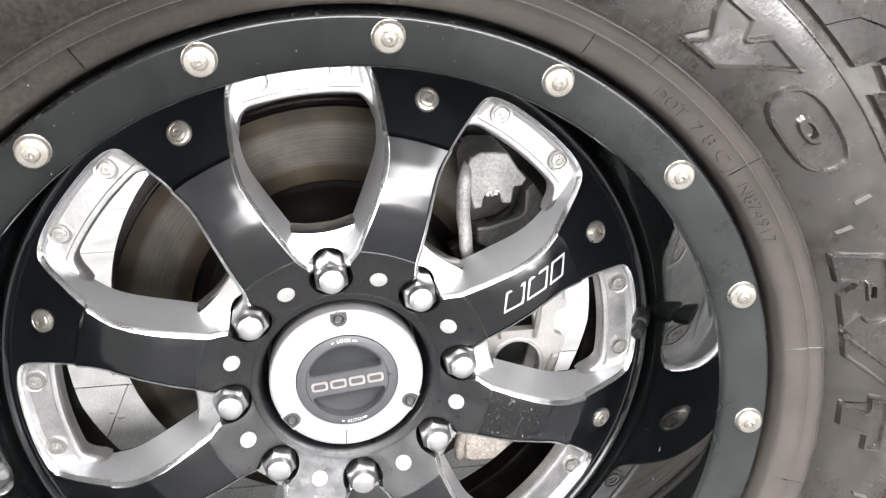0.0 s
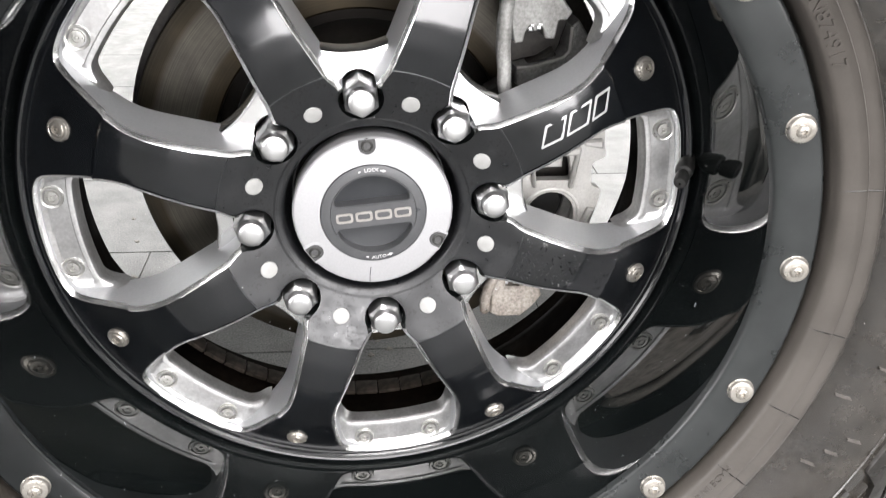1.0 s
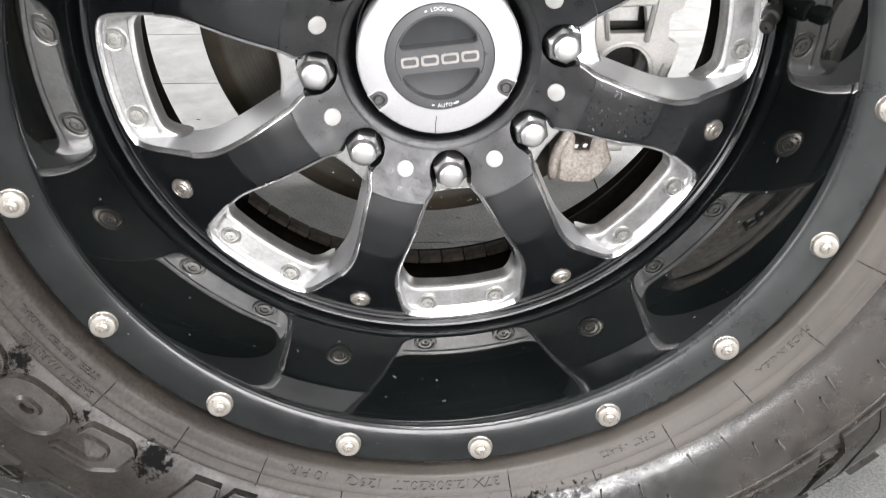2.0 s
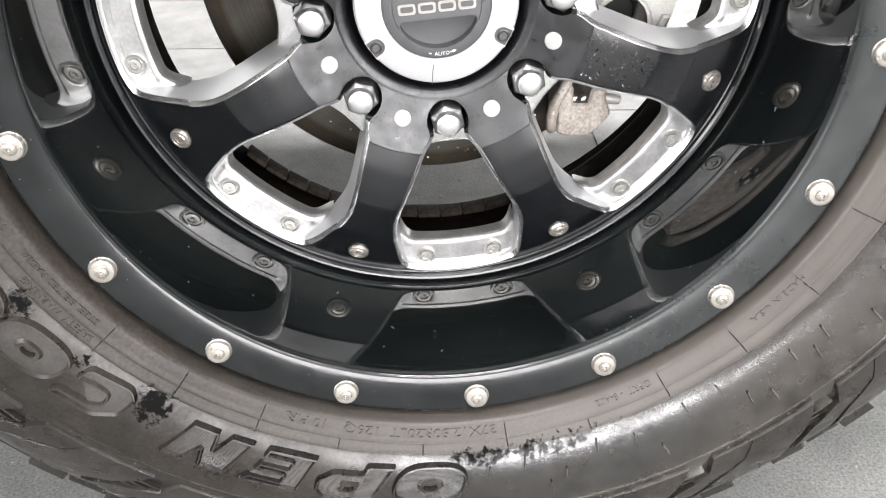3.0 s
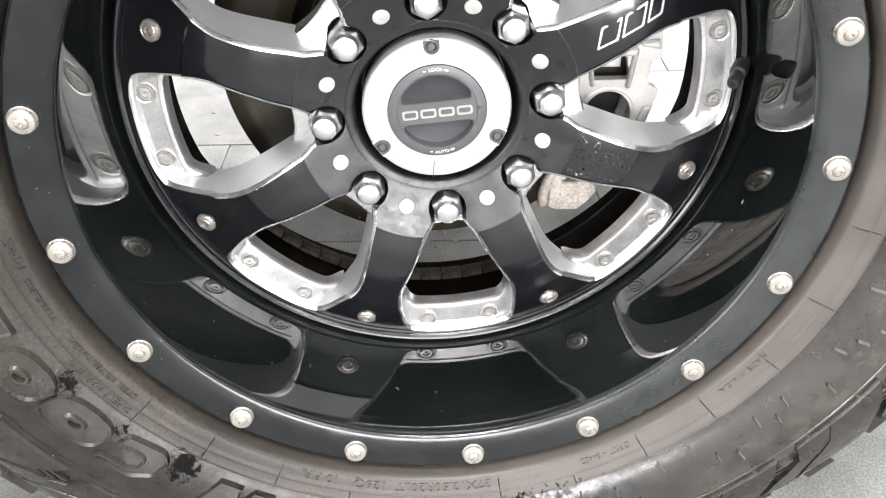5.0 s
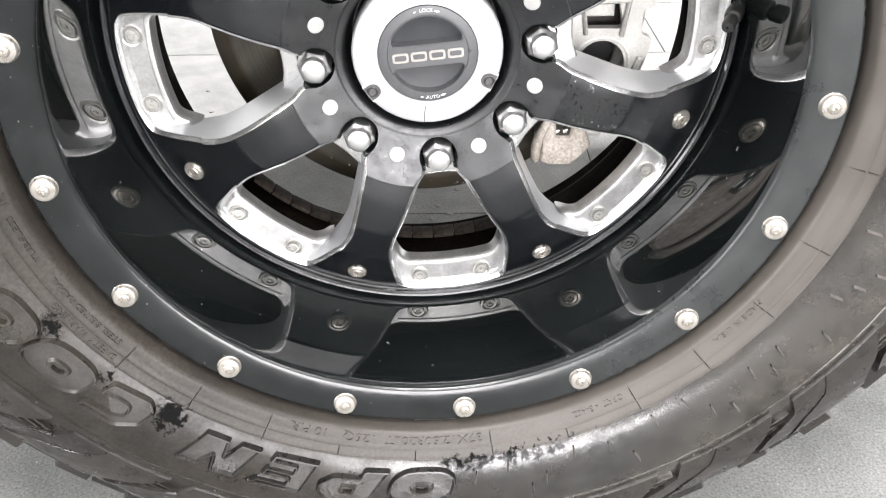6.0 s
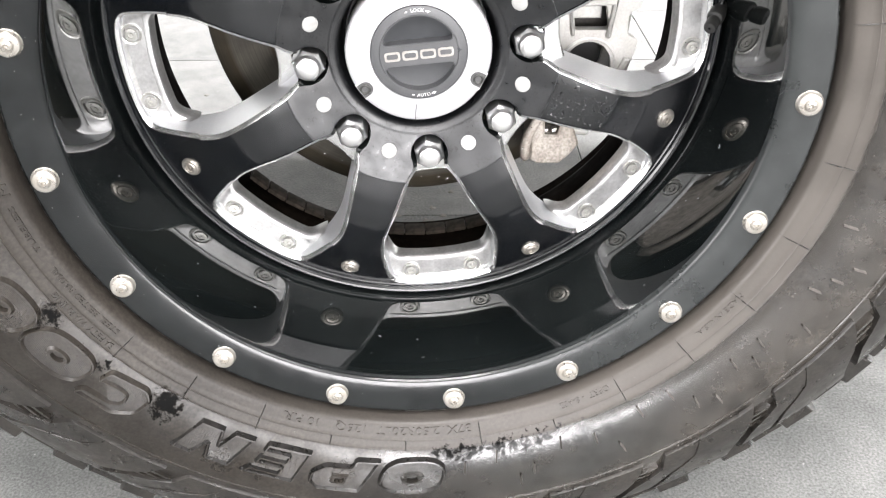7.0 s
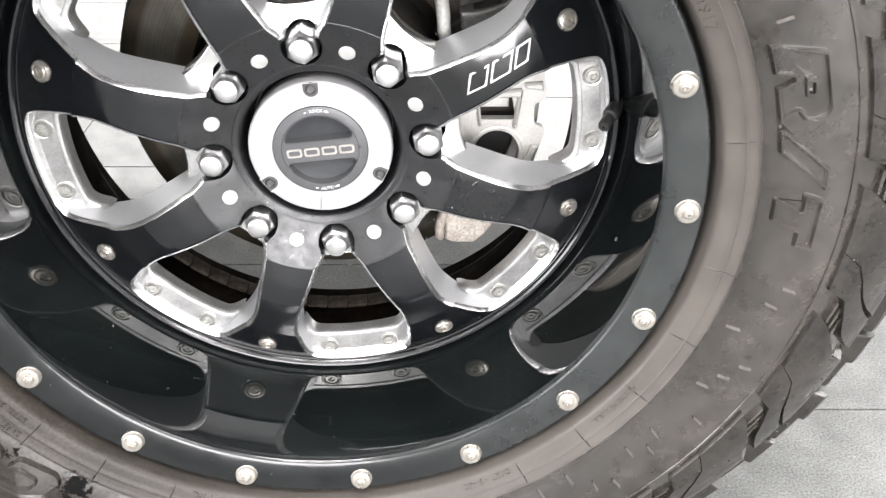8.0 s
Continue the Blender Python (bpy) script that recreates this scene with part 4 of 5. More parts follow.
SCREW_STEEL = material("steel_screw", (0.05, 0.05, 0.048), 0.35, metal=0.6, second=(0.03, 0.03, 0.028), scale=300)
SCREW_GREY = material("grey_recess", (0.055, 0.055, 0.055), 0.5, metal=0.3, second=(0.08, 0.08, 0.08), scale=300)
SCREW = shared("cap_screw", cap_screw(), SCREW_STEEL)
for k in range(3):
    deg = 94.3 - 120 * k
    link("cap_screw", SCREW, parent=cap, label="recessed steel screw", at=facing(0.0500, deg, 0.0006))
    def u_shape(w, far):
        arc = [(-w * math.sin(math.pi * q / 16), w * math.cos(math.pi * q / 16)) for q in range(17)]
        return arc + [(far, -w), (far, w)]
    collar = frame_from(u_shape(0.0074, 0.0050), u_shape(0.0058, 0.0048), 0.0008)
    part("screw_collar", collar, CAP, cap, "silver screw collar", facing(0.0496, deg, 0.0008))
    well = prism(u_shape(0.0058, 0.0046), -0.0001, 0.002)
    part("screw_well", well, SCREW_GREY, cap, "grey screw recess", facing(0.0496, deg, 0.0002))
scratch = prism([(-0.0002, -0.0075), (0.0003, -0.0075), (0.0004, -0.001), (0.0012, 0.0065), (0.0007, 0.0068), (-0.0001, 0.0)], -0.0002, 0.001)
part("mould_line", scratch, DIAL, cap, "thin dark line", P(0.0480, -94.0, 0.0003))
part("bore", revolve([(0.0640, 0.050), (0.0560, 0.048), (0.0500, 0.034), (0.0400, 0.034)], 96), BLACK_PLASTIC, wheel, "black recess round the cap", AXLE)

# model mark on one spoke: plain outlined shapes
for k, (u0, u1) in enumerate(((-0.026, -0.0095), (-0.007, 0.0105), (0.013, 0.0255))):
    lean, h = 0.0045, 0.0072
    outer = rounded([(u0 - lean, -h), (u1 - lean, -h), (u1 + lean, h), (u0 + lean, h)], 0.001, 2)
    inner = rounded([(u0 - lean + 0.0025, -h + 0.0016), (u1 - lean - 0.0012, -h + 0.0016), (u1 + lean - 0.0025, h - 0.0016), (u0 + lean + 0.0012, h - 0.0016)], 0.0008, 2)
    bm = frame_from(outer, inner, 0.0003)
    deg = PHASE - 67.5
    for v in bm.verts:
        q = Matrix.Rotation(-radians(deg), 4, "Y") @ Vector((0.1545 + v.co.x, 0, v.co.z))
        r = math.hypot(q.x, q.z)
        v.co = Vector((q.x, front(r) + v.co.y + 0.0001, q.z))
    part("spoke_mark", bm, MARK, spokes, "pale outlined mark")

# water drops left on one spoke and the hub
WATER = bpy.data.materials.new("water_drop")
WATER.use_nodes = True
wb = WATER.node_tree.nodes["Principled BSDF"]
wb.inputs["Transmission Weight"].default_value, wb.inputs["IOR"].default_value, wb.inputs["Roughness"].default_value = 1.0, 1.33, 0.02
rng = random.Random(11)
bm = bmesh.new()
for k in range(210):
    r = 0.109 + 0.080 * rng.random() ** 1.15
    a = PHASE - 112.5 + rng.uniform(-1, 1) * (21.0 - half_angle(r))
    size = rng.uniform(0.0003, 0.0008)
    m = Matrix.Translation(P(r, a, front(r) - size * 0.15)) @ Matrix.Diagonal((size, size * 0.55, size * rng.uniform(0.9, 1.3), 1))
    bmesh.ops.create_icosphere(bm, subdivisions=1, radius=1, matrix=m)
for k in range(170):
    r, a = rng.uniform(0.066, 0.112), rng.choice((-17, -40, -62, -85, -108, -130, -152, 165)) + rng.uniform(-10, 10)
    if (P(r, a) - P(0.085, PHASE - 45 * round((PHASE - a) / 45))).length < 0.0165:
        continue
    size = rng.uniform(0.0003, 0.0007)
    m = Matrix.Translation(P(r, a, front(r) - size * 0.15)) @ Matrix.Diagonal((size, size * 0.55, size, 1))
    bmesh.ops.create_icosphere(bm, subdivisions=1, radius=1, matrix=m)
tagged(part("water_beading", bm, WATER, spokes, "clear water drops", sharp=180), kind="stuff")

# ---------- tyre ----------
MID = 0.03                      # middle plane of the tyre
SIDE = [(0.2752, -0.0560), (0.2780, -0.0700), (0.2794, -0.0850), (0.2800, -0.0960), (0.2805, -0.1020), (0.2811, -0.1050), (0.2822, -0.1069), (0.2838, -0.1080), (0.2862, -0.1092), (0.2900, -0.1108), (0.2942, -0.1126), (0.2947, -0.1134), (0.2951, -0.1134), (0.2956, -0.1126),
        (0.2990, -0.1142), (0.3022, -0.1158), (0.3027, -0.1166), (0.3031, -0.1166), (0.3037, -0.1160), (0.3080, -0.1188), (0.3160, -0.1225), (0.3240, -0.1248), (0.3320, -0.1266),
        (0.3420, -0.1280), (0.3540, -0.1286), (0.3590, -0.1284), (0.3594, -0.1295), (0.3602, -0.1295), (0.3606, -0.1283), (0.3660, -0.1270), (0.3780, -0.1235), (0.3900, -0.1190), (0.4000, -0.1145), (0.4120, -0.1080),
        (0.4250, -0.0985), (0.4340, -0.0890), (0.4410, -0.0780), (0.4460, -0.0640), (0.4490, -0.0450), (0.4500, -0.0100), (0.4505, 0.0300)]
SIDE_R = [q[0] for q in SIDE]
SIDE_Y = [q[1] for q in SIDE]


def side_y(r):
    """Depth of the outer sidewall at a radius."""
    return float(np.interp(r, SIDE_R, SIDE_Y))


def settle(bm):
    """Press the foot of the tyre flat on the floor."""
    for v in bm.verts:
        low = -HUB.z + 0.0006
        if v.co.z < low:
            v.co.z = low


bm = revolve(SIDE + [(r, 2 * MID - y) for r, y in reversed(SIDE[:-1])], 300)
settle(bm)
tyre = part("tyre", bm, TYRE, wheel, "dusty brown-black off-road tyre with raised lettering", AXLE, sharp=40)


def side_shape(outline_pts, deg, r_mid, high, name, label="", hole=None, wet=False):
    """A raised rubber shape on the sidewall. outline: (along, outwards) in metres; along runs clockwise."""
    bm = bmesh.new()
    area = sum(outline_pts[i - 1][0] * outline_pts[i][1] - outline_pts[i][0] * outline_pts[i - 1][1] for i in range(len(outline_pts)))

    def lay(pts, h):
        return [bm.verts.new(P(r_mid + w, deg - math.degrees(u / r_mid), side_y(r_mid + w) - h)) for u, w in pts]

    def shrink(pts, d):
        n = len(pts)
        sg = 1 if area > 0 else -1
        out = []
        for i in range(n):
            a, b, c = Vector(pts[i - 1]), Vector(pts[i]), Vector(pts[(i + 1) % n])
            u, v = (b - a).normalized(), (c - b).normalized()
            k = Vector((-u.y, u.x)) + Vector((-v.y, v.x))
            k = k * sg / max(0.4, k.length_squared / 2)
            out.append(tuple(b + k * d))
        return out

    n = len(outline_pts)
    rings = [lay(shrink(outline_pts, -0.0006), -0.0004), lay(shrink(outline_pts, 0.0006), high), lay(shrink(outline_pts, 0.0016), high), lay(shrink(outline_pts, 0.0028), high * 0.40), lay(shrink(outline_pts, 0.0031), high * 0.40)]
    for p, q in zip(rings, rings[1:]):
        for k in range(n):
            bm.faces.new((p[k], p[(k + 1) % n], q[(k + 1) % n], q[k]))
    if hole:
        h2 = lay(hole, high * 0.40)
        h3 = lay(shrink_about(hole, 0.82), high)
        h4 = lay(shrink_about(hole, 0.55), high)
        h5 = lay(shrink_about(hole, 0.45), 0.0)
        m = len(hole)
        # bridge floor from the rim to the hole
        e = [bm.edges.get((rings[-1][k], rings[-1][(k + 1) % n])) for k in range(n)]
        f = [bm.edges.new((h2[k], h2[(k + 1) % m])) for k in range(m)]
        bmesh.ops.bridge_loops(bm, edges=e + f)
        for p, q in ((h2, h3), (h3, h4), (h4, h5)):
            for k in range(m):
                bm.faces.new((p[k], p[(k + 1) % m], q[(k + 1) % m], q[k]))
        bm.faces.new(h5)
        plain = set(h3 + h4 + h5)
    else:
        bm.faces.new(rings[-1])
        bmesh.ops.triangulate(bm, faces=[f for f in bm.faces if len(f.verts) > 4])
    walls = {v for ring in rings[:3] for v in ring} | (plain if hole else set())
    foot, dip = set(rings[0]), set(rings[3])
    for f in bm.faces:
        if not any(v in walls for v in f.verts):
            f.material_index = 1
        elif sum(v in foot for v in f.verts) >= 2 or sum(v in dip for v in f.verts) >= 2:
            f.material_index = 2
    ob = part(name, bm, TYRE, tyre, label)
    ob.data.materials.append(HATCH)
    ob.data.materials.append(SMEAR if wet else TYRE)
    return ob


def shrink_about(pts, k):
    cx, cy = sum(p[0] for p in pts) / len(pts), sum(p[1] for p in pts) / len(pts)
    return [(cx + (x - cx) * k, cy + (y - cy) * k) for x, y in pts]


def round_shape(w, h, lean, power=2.7, count=28):
    """A rounded oblong, leaning a little."""
    pts = []
    for k in range(count):
        a = 2 * math.pi * k / count
        c, q = math.cos(a), math.sin(a)
        x, z = math.copysign(abs(c) ** (2 / power), c) * w / 2, math.copysign(abs(q) ** (2 / power), q) * h / 2
        pts.append((x + lean * 2 * z / h, z))
    return pts


BAND = 0.3265
HIGH = 0.0042
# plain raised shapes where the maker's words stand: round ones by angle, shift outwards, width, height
for deg, out, w, h in ((-92.5, -0.002, 0.055, 0.032), (-147.0, -0.001, 0.055, 0.031), (-156.6, 0.0, 0.050, 0.032), (39.1, 0.003, 0.061, 0.030), (66.0, 0.003, 0.058, 0.030), (79.5, 0.003, 0.050, 0.030)):
    side_shape(round_shape(w, h, 0.004), deg, BAND + out, HIGH, "raised_letter", hole=round_shape(w * 0.36, h * 0.34, 0.001, 2.3), wet=-126 < deg < -90)
# cornered ones: (along, outwards) in millimetres, the rounding of their corners, and an opening
SHAPES = ((-102.4, [(-29.6, -16.4), (-7, -16), (-4.5, -9.6), (18, -9.2), (29.5, -1), (29.5, 9), (23, 15.2), (-13, 15)], 2.5, [(-3, -2.2), (11, -2.4), (12.5, 6.5), (-0.5, 7.2)]),
          (-112.9, [(-28, -16.5), (10.5, -16.5), (13, -9.5), (-9, -9.5), (-8, -5), (14, -5), (16.5, 2), (-5.5, 2), (-4.5, 6.5), (19.5, 6.5), (25, 13.5), (-18.5, 13.5)], 0.6, None),
          (-122.2, [(-31, -16.5), (-13, -16.5), (-4.5, -3), (-3, -16.5), (17.5, -16.5), (29.5, 13.5), (13, 13.5), (5, 0), (2, 13.5), (-18, 13.5)], 0.5, None),
          (-137.6, [(15, -16), (-18, -18.5), (-26.2, -12), (-22.5, 3), (-7, 13.5), (26.2, 14), (22.5, 6), (1, 5), (-7.5, 0.5), (-6.5, -6.5), (4, -7), (19, -4.5)], 3.5, None),
          (-166.5, [(-27, -16), (19, -16), (21, -7), (0, -6.5), (1, -3), (21, -2), (27, 16), (-19, 16)], 1.8, None),
          (-176.5, [(-24, -16), (18, -16), (19, -7), (-8, -7), (-5, 6), (22, 6), (24, 16), (-18, 16)], 5.0, None),
          (50.2, [(-33, -13), (-4.5, -13.5), (33, 18), (6, 18), (-3.5, 8), (-7.5, 18), (-30, 18), (-28.5, 8.5), (-20.5, -3.5)], 0.8, None),
          (19.2, [(-29.7, -14.5), (-8, -14.5), (-4.6, -4.5), (-2.2, -4.5), (1.6, -14.5), (28.5, -14.5), (20, -4), (27, -0.5), (29.5, 6), (27, 14), (21, 17), (-15, 17)], 0.9, [(-4, 1.5), (11, 0.5), (13, 7), (-1, 9)]),
          (9.6, [(-24, -14.5), (-5, -14.5), (24, 16), (8.5, 16)], 0.6, None),
          (1.2, [(-16.5, -14.5), (1, -14.5), (8.5, 3), (19.5, 3), (21.5, 16), (-16.5, 16), (-20.5, 3), (-8.5, 3)], 0.6, None))


def millimetres(pts):
    return [(x / 1000, z / 1000) for x, z in pts]


for deg, pts, corner, hole in SHAPES:
    side_shape(rounded(millimetres(pts), corner / 1000, 3), deg, BAND, HIGH, "raised_letter", hole=rounded(millimetres(hole), 0.0015, 4) if hole else None, wet=-126 < deg < -90)


def side_text(body, size, r, first, last, high=0.0009):
    """Small moulded letters, tops outwards, that read clockwise from one angle to another."""
    me = text_mesh(body, size, high)
    bm = bmesh.new()
    bm.from_mesh(me)
    bpy.data.meshes.remove(me)
    low, top = min(v.co.x for v in bm.verts), max(v.co.x for v in bm.verts)
    for v in bm.verts:
        rr = r + v.co.y
        v.co = P(rr, first + (last - first) * (v.co.x - low) / (top - low), side_y(rr) - v.co.z - 0.0001)
    return part("moulded_text", bm, TYRE, tyre)


side_text("37X12.50R20LT  126Q", 0.0092, 0.2868, -82.8, -105.4, 0.0011)
side_text("10 P.R.", 0.0090, 0.2866, -108.3, -114.3, 0.0011)
side_text("OPRT  - 8-A02", 0.0070, 0.2866, -58.8, -67.4)
side_text("DOT", 0.0096, 0.2868, 53.2, 48.6, 0.0011)
side_text("7 8 C J", 0.0096, 0.2868, 47.0, 39.0, 0.0011)
side_text("N874917", 0.0104, 0.2868, 36.8, 27.6, 0.0011)
side_text("MADE IN U.S.A.", 0.0058, 0.2872, -32.5, -42.0)
side_text("SAFETY WARNING", 0.0062, 0.2985, -142.6, -154.2)
side_text("STEEL BELTED RADIAL", 0.0056, 0.2880, -143.6, -157.5)
side_text("TUBELESS", 0.0052, 0.2880, -160.5, -168.0)
side_text("M+S", 0.0085, 0.2870, -169.6, -174.5)


def rib(r0, r1, deg, wide, high, bend=0.0):
    """A thin radial moulding line on the sidewall."""
    bm = bmesh.new()
    rows = []
    n = 6
    for i in range(n + 1):
        r = r0 + (r1 - r0) * i / n
        d = math.degrees(wide / 2 / r)
        a = deg + bend * (i / n)
        rows.append([bm.verts.new(P(r, a - d, side_y(r) + 0.0004)), bm.verts.new(P(r, a, side_y(r) - high)), bm.verts.new(P(r, a + d, side_y(r) + 0.0004))])
    for p, q in zip(rows, rows[1:]):
        for c in range(2):
            bm.faces.new((p[c], p[c + 1], q[c + 1], q[c]))
    return bm


for deg in (-141.5, -129.6, -117.5, -81.4, -57.4, -45.3, -33.3, -21.4, -8.6, 11.5, 38.8, 140.0, 164.0):
    part("moulded_rib", rib(0.2815, 0.3045, deg, 0.0014, 0.0007), SMEAR, tyre)
for deg in (-105.7, -93.6, -69.3, 56.0):
    part("moulded_rib", rib(0.2945, 0.3030, deg, 0.0014, 0.0007), SMEAR, tyre)
for deg in (63.0, 84.0, 116.0):
    part("moulded_rib", rib(0.2815, 0.2945, deg, 0.0014, 0.0007), SMEAR, tyre)
# torn rubber vents
TORN = material("torn_rubber", (0.055, 0.050, 0.045), 0.5, second=(0.085, 0.078, 0.070), scale=200, fine=0.2, fine_scale=900)
rng = random.Random(4)
for deg, r in ((-84.3, 0.319), (-79.2, 0.313), (-76.5, 0.339), (-74.1, 0.330), (-69.1, 0.314), (-64.1, 0.320), (-61.4, 0.337), (-56.5, 0.314), (-51.4, 0.314), (-48.7, 0.330), (-46.2, 0.3385), (-41.1, 0.3215),
               (-38.7, 0.331), (-36.2, 0.322), (-31.0, 0.339), (-26.1, 0.322), (-23.6, 0.331), (-21.1, 0.340), (-16.1, 0.316), (-11.1, 0.332), (-8.5, 0.339), (26.6, 0.324), (29.0, 0.339)):
    part("vent_nib", rib(r - 0.0048, r + 0.0048, deg, 0.0020, 0.0032, rng.uniform(-0.5, 0.3)), TORN, tyre)


def lug(spec, at):
    """A tread block that hangs over the shoulder. spec: rows of (radius, y, lead, trail)."""
    bm = bmesh.new()
    rows = []
    for r, y, lead, trail in spec:
        a, b = at + lead, at + trail
        inner = 0.430
        rows.append([bm.verts.new(P(inner, a + 0.1, y)), bm.verts.new(P(r - 0.0008, a, y)), bm.verts.new(P(r, a - 0.12, y)), bm.verts.new(P(r, b + 0.12, y)), bm.verts.new(P(r - 0.0008, b, y)),
                     bm.verts.new(P(inner, b - 0.1, y))])
    for p, q in zip(rows, rows[1:]):
        for c in range(5):
            bm.faces.new((p[c], p[c + 1], q[c + 1], q[c]))
    for row in (rows[0], rows[-1]):
        bm.faces.new(row)
    settle(bm)
    return bm


def put_lugs(spec, name, start, step, count, split=False):
    """Blocks all round; a split block has a narrow cut and a lower trailing half."""
    for k in range(count):
        if split:
            part(name, lug([(r, y, lead, 0.25) for r, y, lead, trail in spec], start - step * k), SHOULDER, tyre, sharp=25)
            part(name, lug([(r - 0.0018, y + 0.0040, -0.05, trail) for r, y, lead, trail in spec], start - step * k), SHOULDER, tyre, sharp=25)
        else:
            part(name, lug(spec, start - step * k), SHOULDER, tyre, sharp=25)


STEP = 360 / 22


def raised(r, deg, h):
    """A point lifted off the sidewall along its normal."""
    e = 0.003
    t = Vector((2 * e, side_y(r + e) - side_y(r - e))).normalized()
    return P(r + max(t.y, 0) * h, deg, side_y(r) - t.x * h)


def side_plate(k, piece):
    """Slanted raised plate on the shoulder, with a stepped trailing edge, in two pieces with a cut between them that widens outwards."""
    lead, trail = -11.2 - STEP * k, -24.5 - STEP * k
    rows = []
    bm = bmesh.new()
    for r, a, b, h in ((0.3664, 0.2, 0.6, -0.0010), (0.3672, 0.0, 0.2, 0.0030), (0.3760, -1.0, -0.6, 0.0046), (0.3830, -2.2, -1.2, 0.0060), (0.3900, -3.4, -3.4, 0.0066), (0.3980, -5.0, -5.9, 0.0070),
                       (0.4080, -6.6, -7.4, 0.0074), (0.4200, -7.6, -8.6, 0.0076), (0.4300, -8.2, -9.4, 0.0076), (0.4340, -7.0, -8.6, 0.0010)):
        a0, a1 = lead + a, trail + b
        s = (r - 0.3668) / 0.067
        cut = 0.62 + 0.10 * s
        gap = 0.004 + 0.034 * max(0.0, s - 0.25) * (1.0 if s < 0.86 else 0.25)
        f0, f1 = (0.0, cut - gap) if piece == 0 else (cut + gap, 1.0)
        if piece == 1:
            h *= 0.86
        row = [bm.verts.new(raised(r, a0 + (a1 - a0) * f0 + 0.10, -0.003))]
        for c in range(6):
            row.append(bm.verts.new(raised(r, a0 + (a1 - a0) * (f0 + (f1 - f0) * c / 5), h)))
        row.append(bm.verts.new(raised(r, a0 + (a1 - a0) * f1 - 0.10, -0.003)))
        rows.append(row)
    for p, q in zip(rows, rows[1:]):
        for c in range(7):
            bm.faces.new((p[c], p[c + 1], q[c + 1], q[c]))
    bm.faces.new(rows[0])
    bm.faces.new(rows[-1])
    settle(bm)
    return bm


def thin_block(corners, h):
    """A low block on the sidewall over four corners of (radius, angle)."""
    bm = bmesh.new()
    low = [bm.verts.new(raised(r, a, -0.002)) for r, a in corners]
    top = [bm.verts.new(raised(r, a, h)) for r, a in corners]
    for k in range(4):
        bm.faces.new((low[k], low[(k + 1) % 4], top[(k + 1) % 4], top[k]))
    bm.faces.new(top)
    settle(bm)
    return bm


for k in range(22):
    for piece in (0, 1):
        part("shoulder_plate", side_plate(k, piece), SHOULDER, tyre, sharp=25)
    base = -25.4 - STEP * k
    for q in range(3):
        r0 = 0.3800 + 0.0062 * q
        d = -0.95 * q
        part("channel_rib", thin_block([(r0, base + d - 0.7), (r0 + 0.0026, base + d - 1.1), (r0 + 0.0006, base + d - 3.6), (r0 - 0.0020, base + d - 3.2)], 0.0032), TYRE, tyre, sharp=25)
# small moulding nubs on the shoulder
bm = bmesh.new()
bmesh.ops.create_icosphere(bm, subdivisions=1, radius=0.0009)
nub = shared("vent_nub", bm, TYRE)
for k in range(22):
    for r, d in ((0.3960, -18.5), (0.4140, -21.0), (0.4280, -25.5), (0.4240, -30.0), (0.3600, -14.0), (0.3600, -22.0)):
        link("vent_nub", nub, parent=tyre, at=Matrix.Translation(raised(r, d - STEP * k, 0.0078 if r > 0.37 else 0.0016)))
EDGE_LUG = [(0.4530, -0.0855, 3.6, -3.5), (0.4590, -0.0845, 3.8, -3.7), (0.4640, -0.0805, 3.9, -3.8), (0.4672, -0.0730, 3.9, -3.8), (0.4700, -0.0450, 3.5, -4.1), (0.4705, -0.0180, 3.1, -4.4)]
WIDE_LUG = [(0.4500, -0.0900, 3.6, -3.5), (0.4570, -0.0890, 3.8, -3.7), (0.4635, -0.0840, 3.9, -3.8), (0.4672, -0.0750, 3.9, -3.8), (0.4700, -0.0450, 3.5, -4.1), (0.4705, -0.0180, 3.1, -4.4)]
put_lugs(EDGE_LUG, "tread_block", -37.0, STEP, 22, True)
put_lugs(WIDE_LUG, "tread_block", -37.0 - STEP / 2, STEP, 22, True)
CENTRE = [(0.4690, -0.0080, 2.6, -2.6), (0.4690, 0.0100, 2.0, -3.2), (0.4690, 0.0300, 1.8, -3.4)]
put_lugs(CENTRE, "centre_block", 0.0, 9.0, 40)

# ---------- brake ----------
rotor = tagged(new("brake_rotor"), "rusty ventilated brake disc behind the wheel", "brake disc")
rotor.location = (0, 0.115, 0.0)
RO = Vector((0, -0.115, HUB.z))
part("friction_ring", revolve([(0.1060, 0.150), (0.1795, 0.150), (0.1810, 0.148), (0.1810, 0.138), (0.1750, 0.137), (0.1750, 0.128), (0.1810, 0.127), (0.1810, 0.117), (0.1795, 0.115), (0.1200, 0.115), (0.1186, 0.1160), (0.1182, 0.1200), (0.1180, 0.1400), (0.1060, 0.1400)], 160), ROTOR, rotor,
     "brown rusted friction face with a worn band", RO)
part("hat", revolve([(0.1060, 0.140), (0.1060, 0.075), (0.1030, 0.068), (0.0500, 0.066), (0.0450, 0.050)], 96), CAST_DARK, rotor, "dark brake disc hat", RO)

caliper = tagged(new("brake_caliper"), "pale grey cast-iron brake caliper over the disc edge", "brake caliper")
caliper.location = (0.15, 0.1, 0.0)
CO = HUB - Vector(caliper.location)


def polar_slab(points, y0, y1, bevel=0.003):
    return prism([(P(r, a).x, P(r, a).z) for r, a in points], y0, y1, bevel)


